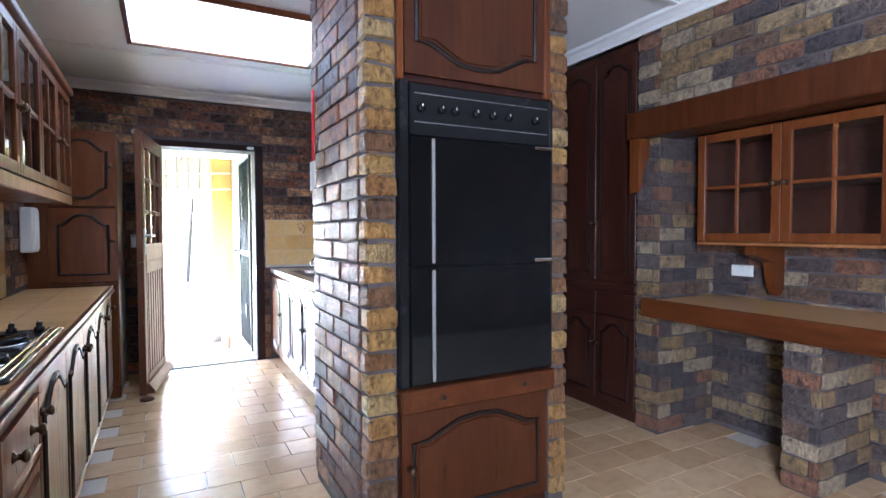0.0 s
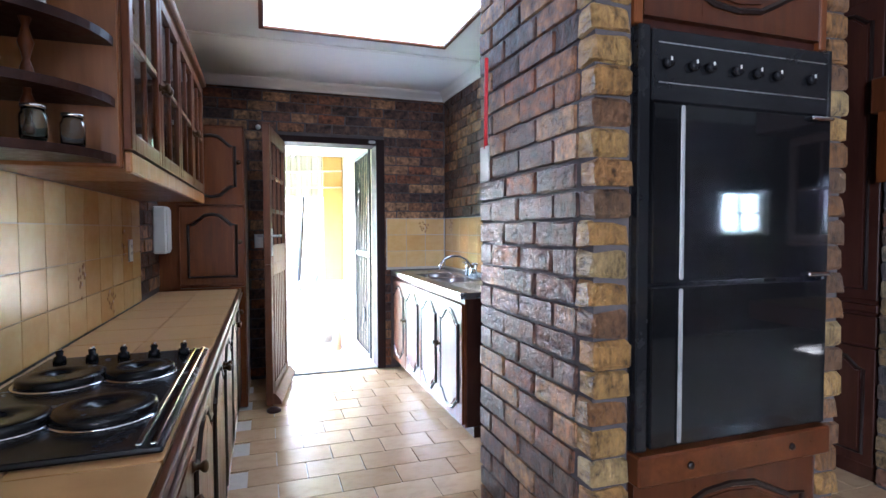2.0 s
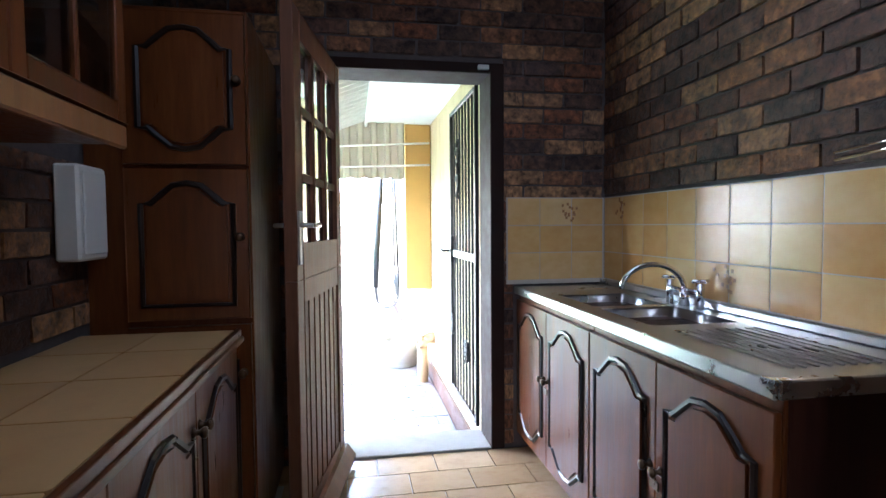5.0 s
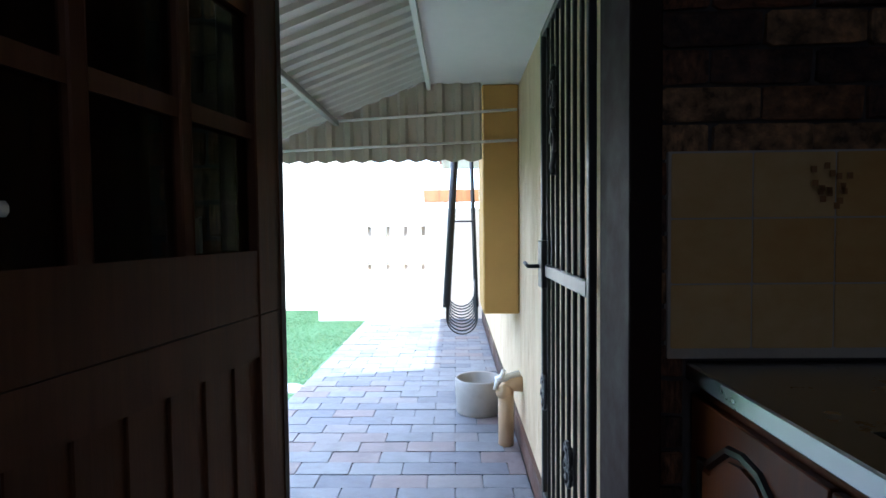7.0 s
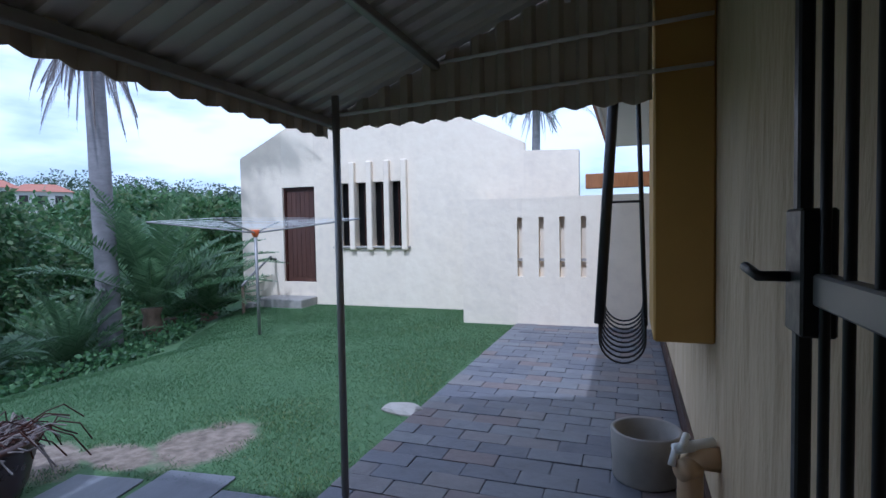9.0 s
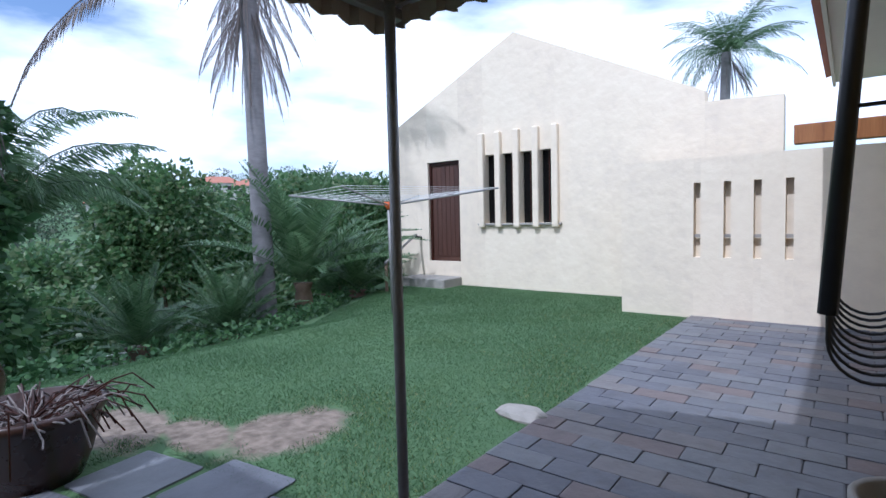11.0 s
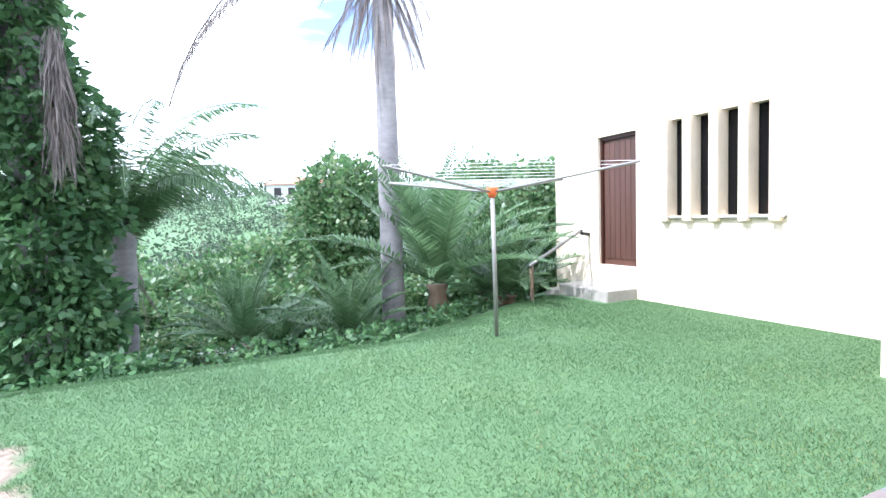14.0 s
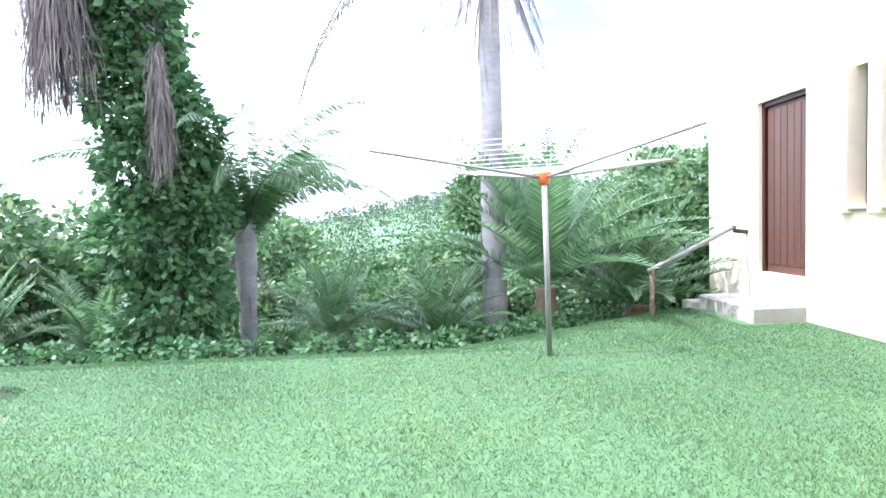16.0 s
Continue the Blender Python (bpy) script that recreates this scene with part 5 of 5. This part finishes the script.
def leaf_cloud(V, F, c, rx, ry, rz, n, size, rnd, shell=.55, nz=1.2, seed=0):
    """Leaves spread through the outer part of a lumpy ellipsoid."""
    c = Vector(c)
    for _ in range(n):
        d = Vector((rnd.gauss(0, 1), rnd.gauss(0, 1), rnd.gauss(0, 1))).normalized()
        lump = 1 + .32 * noise.noise(d * nz * 2 + Vector((seed, seed * 2, 0))) + .18 * noise.noise(d * nz * 6 + Vector((seed, 0, 0)))
        r = lump * (shell + (1 - shell) * rnd.random() ** .5)
        p = c + Vector((d.x * rx, d.y * ry, d.z * rz)) * r
        a = (d + Vector((rnd.uniform(-1, 1), rnd.uniform(-1, 1), rnd.uniform(-1.2, .4)))).normalized()
        s = a.cross(Vector((rnd.uniform(-1, 1), rnd.uniform(-1, 1), rnd.uniform(-1, 1)))).normalized()
        l = size * rnd.uniform(.6, 1.3)
        quad(V, F, p, a, s, l, l * .32)


# climber-clad tree
vb = Vector((-7.2, 7.85, gz(-7.2, 7.85)))
vt = thing("ivy_clad_palm", vb, "old palm smothered in dark climbing vine with dry fronds", "palm tree")
bark("trunk", [vb + Z * (6.0 * k / 8 - .2 * (k == 0)) for k in range(9)], [.22] * 9, TRUNK, vt)
V, F = [], []
rv = random.Random(31)
for k in range(12):
    leaf_cloud(V, F, vb + Vector((rv.uniform(-.2, .2), rv.uniform(-.25, .25), .35 + k * .44)), .54 + .14 * rv.random(), .58 + .14 * rv.random(), .5, 1500, .125, rv, .6, 1.5, k)
tagged(raw("vine_leaves", V, F, LEAF_DARK, vt), "dense dark green vine leaves")


def withered_bunch(c, length, r, n, rnd):
    """Thin dry strands hanging in a ragged tassel."""
    V, F = [], []
    for _ in range(n):
        a, q = rnd.random() * 6.283, rnd.random() ** .6
        p = Vector(c) + Vector((math.cos(a) * r * q * .5, math.sin(a) * r * q * .5, -rnd.random() * length * .55))
        l = length * rnd.uniform(.2, .45)
        for _k in range(3):
            d = Vector((math.cos(a) * .08 + rnd.gauss(0, .13), math.sin(a) * .08 + rnd.gauss(0, .13), -1)).normalized()
            w = d.cross(Vector((rnd.gauss(0, 1), rnd.gauss(0, 1), .1))).normalized()
            quad(V, F, p, d, w, l / 2, .006)
            p = p + d * l / 3
    return V, F


for c, ln_b, r in (((-6.55, 8.25, 2.95), 1.75, .13), ((-6.6, 7.15, 4.9), 2.9, .5), ((-6.85, 6.85, 4.3), 2.4, .4)):
    V, F = withered_bunch(c, ln_b, r, int(1500 * r) + 180, rv)
    tagged(raw("dead_fronds", V, F, FROND_DEAD, vt), "dry grey hanging fronds")
V, F, S = [], [], []
for k in range(18):
    frond(V, F, S, vb + Z * 5.9, 2.4 * k, rv.uniform(.1, 1.2), 2.3, 1.6, .45, 32, rv, .1, .35)
raw("crown", V, F, FROND, vt)


def bush(loc, rx, ry, rz, n, size, seed, mat=None, label="dense green broad-leaved shrub on the slope"):
    rnd = random.Random(seed)
    t = thing("shrub", (loc[0], loc[1], loc[2]), label, "shrub", "shrubs")
    V, F = [], []
    c = Vector((loc[0], loc[1], loc[2] + rz * .8))
    leaf_cloud(V, F, c, rx, ry, rz, n, size, rnd, .7, 1.3, seed)
    for k in range(7):
        d = Vector((rnd.uniform(-1, 1) * rx * .7, rnd.uniform(-1, 1) * ry * .7, rnd.uniform(0, .8) * rz))
        leaf_cloud(V, F, c + d, rx * .42, ry * .42, rz * .42, n // 7, size, rnd, .6, 1.5, seed + k)
    raw("foliage", V, F, mat or LEAF, t)
    for k in range(4):
        q = k * 1.6 + rnd.random()
        rod("stem", [Vector(loc) - Z * .2, c + Vector((math.cos(q) * rx * .4, math.sin(q) * ry * .4, 0))], .06, TRUNK_ROUGH, t, 6, radii=[.09, .03])
    return t


bl = [(-14.5, 13.6, 1.9, 1.9, 2.3, 9000, .17), (-11.5, 17.6, 2.2, 2.2, 2.2, 9000, .17), (-10.2, 15.9, 1.2, 1.2, 1.5, 4500, .14), (-13.5, 18.5, 2.2, 2.2, 2.3, 6000, .2),
      (-13.0, 10.5, 1.3, 1.4, .9, 3500, .15), (-11.0, 8.0, 1.3, 1.4, 1.0, 3500, .15), (-12.5, 5.2, 2.2, 2.2, 2.3, 6000, .18), (-10.0, 3.0, 2.2, 2.2, 2.4, 6000, .18),
      (-17.0, 9.0, 2.4, 2.4, 1.6, 4500, .2), (-18.5, 15.5, 2.4, 2.4, 1.6, 4500, .22), (-17.5, 20.5, 2.8, 2.8, 2.8, 5000, .24), (-22.0, 5.0, 3.0, 3.0, 2.6, 5000, .26),
      (-9.2, 11.2, .7, .7, .5, 1500, .1), (-10.2, 13.4, .9, .9, .7, 2200, .12), (-9.4, 8.9, .8, .8, .5, 1800, .1), (-24, 13, 3, 3, 2.2, 5000, .26), (-23, 20, 3.2, 3.2, 2.8, 5000, .28)]
TOPS = [2.3, 2.1, 1.2, 2.1, -.4, -.5, 1.1, 1.2, -.4, .4, 2.4, 1.2, None, None, None, .3, 2.2]
for k, (x, y, rx, ry, rz, n, s) in enumerate(bl):
    top = TOPS[k]
    rz = max(rz * .6, (top - gz(x, y)) / 1.8) if top is not None else rz
    bush((x, y, gz(x, y)), rx, ry, rz, n, s, 50 + k)
rn = random.Random(77)
V, F = [], []
for k in range(170):
    t = rn.random() ** 1.4
    y = 4.6 + 10.2 * t
    x = -5.75 - max(0.0, y - 11.5) * .5 - rn.uniform(0.2, 1.6)
    leaf_cloud(V, F, (x, y, gz(x, y) + .1), .22, .22, .16, 45, .09, rn, .3, 1.4, k)
tagged(raw("groundcover", V, F, LEAF_DARK), "low leafy ground cover along the lawn edge", "ground cover", "", "stuff")

HOUSES = ((58, 170, 13), (61.5, 200, 15), (66, 185, 11), (77, 190, 12), (80.5, 165, 14), (71, 120, 9))
V, F = [], []
for k in range(1500):
    d = 24 + 300 * rn.random() ** 1.7
    a = rn.uniform(radians(15), radians(150))
    x, y = -d * math.sin(a), 10 + d * math.cos(a)
    if any(abs(math.degrees(a) - ha) < 2.6 and -32 < d - hd_ < 6 for ha, hd_, hw in HOUSES):
        continue
    s = rn.uniform(1.4, 2.6) * (1 + d / 240)
    leaf_cloud(V, F, (x, y, gz(x, y) + s * .4), s * 1.2, s * 1.2, s * rn.uniform(.6, 1.0), 210, .16 * s + .12, rn, .75, 1.4, k)
tagged(raw("distant_trees", V, F, LEAF_FAR), "wooded valley and hillside in the distance", "woods", "", "stuff")


def far_house(x, y, w, d, h, az, seed):
    z = gz(x, y)
    t = thing("distant_house", (x, y, z), "pale distant house with a clay tile roof among trees", "house", "distant houses")
    m = Matrix.Translation((x, y, z)) @ Matrix.Rotation(az, 4, 'Z')
    bm = bbox(bmesh.new(), -w / 2, w / 2, -d / 2, d / 2, -2, h)
    bm.transform(m)
    part("wall", bm, FARWALL, t)
    bm = bmesh.new()
    pts = [(-w / 2 - .5, -d / 2 - .5, h), (w / 2 + .5, -d / 2 - .5, h), (w / 2 + .5, d / 2 + .5, h), (-w / 2 - .5, d / 2 + .5, h), (-w / 4, 0, h + d * .28), (w / 4, 0, h + d * .28)]
    v = [bm.verts.new(p) for p in pts]
    for f in ((0, 1, 5, 4), (1, 2, 5), (2, 3, 4, 5), (3, 0, 4), (3, 2, 1, 0)):
        bm.faces.new([v[i] for i in f])
    bm.transform(m)
    part("roof", bm, ROOFTILE, t)
    for k in range(3):
        bm = bbox(bmesh.new(), -w * .35 + k * w * .28, -w * .35 + k * w * .28 + w * .14, -d / 2 - .05, -d / 2 - .01, h * .35, h * .8)
        bm.transform(m)
        part("window", bm, DARKVOID, t)


for k, (a, d, w) in enumerate(HOUSES):
    x, y = -d * math.sin(radians(a)), 10 + d * math.cos(radians(a))
    far_house(x, y, w, w * .6, 5.0, radians(a), k)
rl = thing("garden_fence", (-9.2, 10.2, gz(-9.2, 10.2)), "low white railing below the lawn edge", "fence")
for k in range(12):
    y = 9.2 + k * .16
    box("post", -8.93, -8.87, y, y + .06, gz(-8.9, y) - .1, gz(-8.9, y) + .42, CORNICE, rl)
box("top_rail", -8.95, -8.85, 9.15, 11.1, gz(-8.9, 10.1) + .40, gz(-8.9, 10.1) + .45, CORNICE, rl)

# ---- tiles, bricks, pavers and grass ----
def rough_block(name, seed, mat, jit=.05, bev=.06):
    """A unit block, slightly uneven, to be scaled to a piece's size."""
    rnd = random.Random(seed)
    bm = bmesh.new()
    bmesh.ops.create_cube(bm, size=1.0)
    bmesh.ops.bevel(bm, geom=list(bm.edges), offset=bev, segments=1, affect='EDGES')
    for v in bm.verts:
        v.co += Vector((rnd.uniform(-1, 1) * jit * .35, rnd.uniform(-1, 1) * jit, rnd.uniform(-1, 1) * jit))
    me = bpy.data.meshes.new(name)
    bmesh.ops.recalc_face_normals(bm, faces=bm.faces)
    bm.to_mesh(me)
    bm.free()
    me.materials.append(mat)
    return me


def piece(name, me, c, size, rz, parent):
    ob = new(name, me)
    ob.parent = parent
    off = Vector(parent.location)
    ob.matrix_basis = Matrix.LocRotScale(Vector(c) - off, Euler((0, 0, rz)), Vector(size))
    return ob


BD = [rough_block("brick_dark_%s" % c, i, BRICK_DARK) for i, c in enumerate("abcd")]
BT = [rough_block("brick_tan_%s" % c, i + 9, BRICK_TAN, .09, .09) for i, c in enumerate("abcd")]
BM_ = [rough_block("brick_mix_%s" % c, i + 19, BRICK_MIX, .07) for i, c in enumerate("abcd")]
rb = random.Random(3)


def brickwork(parent, o, u, n, L, z0, z1, meshes, holes=(), bl=.222, bh=.0735, j=.011, depth=.03, proud=.012, start=0, wob=.003):
    """Courses of single bricks on a wall face: o its corner, u along it, n outward."""
    o, u, n = Vector(o), Vector(u), Vector(n)
    rz = math.atan2(u.y, u.x)
    row, z = start, z0
    while z < z1 - .02:
        h = min(bh, z1 - z)
        a = -(bl + j) / 2 if row % 2 else 0.0
        while a < L - .02:
            s, e = max(a, 0), min(a + bl, L)
            cuts = [(s, e)]
            for hx0, hx1, hz0, hz1 in holes:
                if z + h * .5 > hz0 and z + h * .5 < hz1:
                    cuts = [q for c in cuts for q in ((c[0], min(c[1], hx0)), (max(c[0], hx1), c[1])) if q[1] - q[0] > .03]
            for c0, c1 in cuts:
                if c1 - c0 > .03:
                    cc = o + u * ((c0 + c1) / 2) + Z * (z + h / 2) + n * (proud - depth / 2 + rb.uniform(-wob, wob))
                    piece("brick", rb.choice(meshes), cc, (c1 - c0, depth, h), rz, parent)
            a += bl + j
        z += bh + j
        row += 1


brickwork(pillar, (.752, 3.008, 0), -Y, -X, .705, 0.05, 2.55, BD)
brickwork(pillar, (.742, 2.232, 0), X, -Y, .125, 0.05, 2.55, BT, bl=.25, depth=.08, proud=.012, wob=.008)
brickwork(pillar, (1.625, 2.232, 0), X, -Y, .092, 0.05, 2.55, BT, bl=.25, depth=.08, proud=.012, wob=.008)
brickwork(wall_far, (-.8, 5.772, 0), X, -Y, 2.33, .02, 2.5, BD, holes=[(.73, 1.745, 0, 2.1), (0, .56, 0, 2.02), (1.8, 2.4, 0, 1.4)])
brickwork(wall_sink, (1.542, 5.76, 0), -Y, -X, 2.74, .05, 2.5, BD, holes=[(0, 1.83, 0, 1.41)])
brickwork(wall_left, (-.8, 4.45, 0), Y, X, .57, .9, 1.46, BD)
brickwork(wall_alcove, (2.752, 2.73, 0), -Y, -X, .17, .02, 2.5, BM_, bl=.25, depth=.05)
brickwork(wall_alcove, (2.752, 2.562, 0), X, -Y, .51, .02, 1.83, BM_)
brickwork(wall_alcove, (2.752, 2.56, 0), -Y, -X, 1.3, 2.005, 2.49, BM_)
brickwork(wall_alcove, (3.262, 2.55, 0), -Y, -X, 1.3, .02, 1.2, BM_)
pier = thing("counter_pier", (2.95, 1.75, 0), "mixed brick pier under the alcove counter", "pier")
box("core", 2.755, 3.24, 1.66, 1.82, 0, .758, MORTAR, pier, 0)
brickwork(pier, (2.755, 1.822, 0), -Y, -X, .165, .01, .755, BM_, bl=.25, depth=.05)
brickwork(pier, (2.765, 1.66, 0), X, -Y, .48, .01, .755, BM_)
brickwork(pier, (3.24, 1.82, 0), -X, Y, .48, .01, .755, BM_)


def tile_mesh(name, mat, bev):
    return rough_block(name, 1, mat, 0, bev)


def tiles(parent, name, me, o, u, v, nu, nv, su, sv, joint, th, stagger=False, skip=None, rise=0.0):
    """Flat pieces in rows; u and v are level or upright directions."""
    o, u, v = Vector(o), Vector(u), Vector(v)
    w = u.cross(v)
    for jv in range(nv):
        for iu in range(nu):
            a = (iu + (.5 if stagger and jv % 2 else 0)) * su
            c = o + u * (a + su / 2) + v * ((jv + .5) * sv) - w * (th / 2 - rb.uniform(0, rise))
            if skip and skip(c):
                continue
            m = Matrix((u, v, w)).transposed()
            off = Vector(parent.location)
            ob = new(name, me)
            ob.parent = parent
            ob.matrix_basis = Matrix.LocRotScale(c - off, m.to_quaternion(), Vector((su - joint, sv - joint, th)))


FT, WT, TT = tile_mesh("floor_tile", FLOOR_TILE, .02), tile_mesh("wall_tile", TILE_WALL, .02), tile_mesh("worktop_tile", TILE_TOP, .02)
PVS = [rough_block("paver_%s" % c, i + 40, STONE, .012, .03) for i, c in enumerate("abc")]
tiles(floor, "tile", FT, (-.36, .75, 0), X, Y, 12, 25, .30, .20, .006, .01, True, lambda c: (.8 < c.x < 1.66 and 2.3 < c.y < 2.95) or (c.x > 1.2 and c.y > 3.5) or c.x > 3.2)
ts = structure(thing("wall_tiles_left", (-.8, 2.5, .9), "glossy ochre wall tiles above the worktop", "tiles"))
tiles(ts, "tile", WT, (-.789, -.35, CT + .003), Y, Z, 24, 4, .20, .145, .004, .008)
box("tile_bed", -.7995, -.7945, -.35, 4.45, CT + .002, 1.454, GROUT_TAN, ts, 0)
tr = structure(thing("wall_tiles_sink", (1.53, 4.8, .93), "glossy ochre wall tiles behind the sink", "tiles"))
tiles(tr, "tile", WT, (1.532, 5.752, .932), -Y, Z, 9, 3, .20, .15, .004, .008)
box("tile_bed", 1.533, 1.5415, 3.94, 5.755, .91, 1.385, GROUT, tr, 0)
tf = structure(thing("wall_tiles_far", (1.2, 5.75, .93), "glossy ochre wall tiles beside the door", "tiles"))
tiles(tf, "tile", WT, (.965, 5.75, .932), X, Z, 3, 3, .185, .15, .004, .008)
box("tile_bed", .96, 1.53, 5.752, 5.7715, .91, 1.385, GROUT, tf, 0)
tiles(counter, "tile", TT, (-.786, -1.15, CT), X, Y, 2, 21, .25, .29, .005, .01, False)
for o, u, w in (((-.7805, 1.78, 1.28), Y, X), ((-.7805, 3.38, 1.04), Y, X), ((-.7805, 4.02, 1.15), Y, X), ((-.7805, 3.78, .9), Y, X), ((1.523, 4.75, .96), -Y, -X), ((1.523, 5.55, 1.26), -Y, -X), ((1.32, 5.741, 1.25), X, -Y)):
    t = thing("tile_motif", o, "brown printed flower motif on a wall tile", "motif", "tile motifs")
    rm = random.Random(int(abs(o[1]) * 100))
    for k in range(16):
        a, b = rm.gauss(0, .025), .06 + rm.gauss(0, .032)
        part("petal", slab(bmesh.new(), o, u, w, a - .006, a + .006, b - .007, b + .007, 0, .0015, 0), MOTIF, t)


def pavers():
    k = 0
    y = 6.0
    while y < 14.0:
        x = -1.16 - (.18 if k % 2 else 0)
        while x < .93:
            x0, x1 = max(x, -1.15), min(x + .36, .94)
            if x1 - x0 > .06:
                piece("paver", rb.choice(PVS), ((x0 + x1) / 2, y + .09, PV - .03 + rb.uniform(-.004, .004)), (x1 - x0 - .006, .174, .06), rb.uniform(-.006, .006), pave_bed)
            x += .36
        y += .18
        k += 1


pavers()
for x, y, a in ((-1.55, 7.1, .1), (-2.05, 7.15, .05), (-2.6, 7.45, .2), (-1.5, 7.6, .0), (-2.0, 7.72, .1), (-1.5, 8.08, .05), (-2.02, 8.2, .1), (-2.55, 7.98, .15)):
    piece("paver", PVS[0], (x, y, PV - .043), (.5, .46, .06), a, pave_bed)

# grass
rg = np.random.default_rng(4)


def blades(name, count, dry, mat, label):
    """Short blades over the lawn, thin over trodden soil; dry ones gather towards the paving."""
    px_, py_ = rg.uniform(-7.2, -1.08, count), rg.uniform(6.8, 15.3, count)
    dens = np.array([noise.noise((x * .9, y * .9, 1)) for x, y in zip(px_, py_)])
    fine = np.array([noise.noise((x * 4, y * 4, 7)) for x, y in zip(px_, py_)])
    wear = np.min([np.hypot((px_ - cx) / rx, (py_ - cy) / ry) for cx, cy, rx, ry in TRODDEN], axis=0) + .6 * fine
    edge_x = -5.55 - np.maximum(0, py_ - 11.5) * .55 + .25 * dens
    keep = (px_ > edge_x) & (wear > .8 + .5 * rg.random(count)) & ~((px_ > -2.05) & (py_ > 14.0)) & ~((px_ < -5.6) & (py_ > 14.6) & (px_ > -7)) & ~((py_ < 8.25) & (px_ > -2.9)) \
        & (px_ < -1.14 + .12 * fine)
    if dry:
        keep &= rg.random(count) < np.clip(1.1 - (-1.1 - px_) * .55 + 1.3 * dens + .5 * fine - .25, .0, 1)
    px_, py_, dens = px_[keep], py_[keep], dens[keep]
    m = len(px_)
    hz = np.array([ground_z(x, y) for x, y in zip(px_, py_)])
    hh = rg.uniform(.008, .024, m) * (1 + .5 * dens)
    aa = rg.uniform(0, 6.283, m)
    wx, wy = np.cos(aa) * .0030, np.sin(aa) * .0030
    lx, ly = rg.normal(0, .02, m), rg.normal(0, .02, m)
    tri = np.stack([np.stack([px_ - wx, py_ - wy, hz - .005], 1), np.stack([px_ + wx, py_ + wy, hz - .005], 1), np.stack([px_ + lx, py_ + ly, hz + hh], 1)], 1).reshape(-1, 3)
    tagged(raw(name, tri.tolist(), np.arange(3 * m).reshape(-1, 3).tolist(), mat), label, "grass", "", "stuff")


blades("grass", 360000, False, BLADE, "short green lawn grass")
blades("dry_grass", 90000, True, BLADE_DRY, "yellowed lawn grass near the paving")
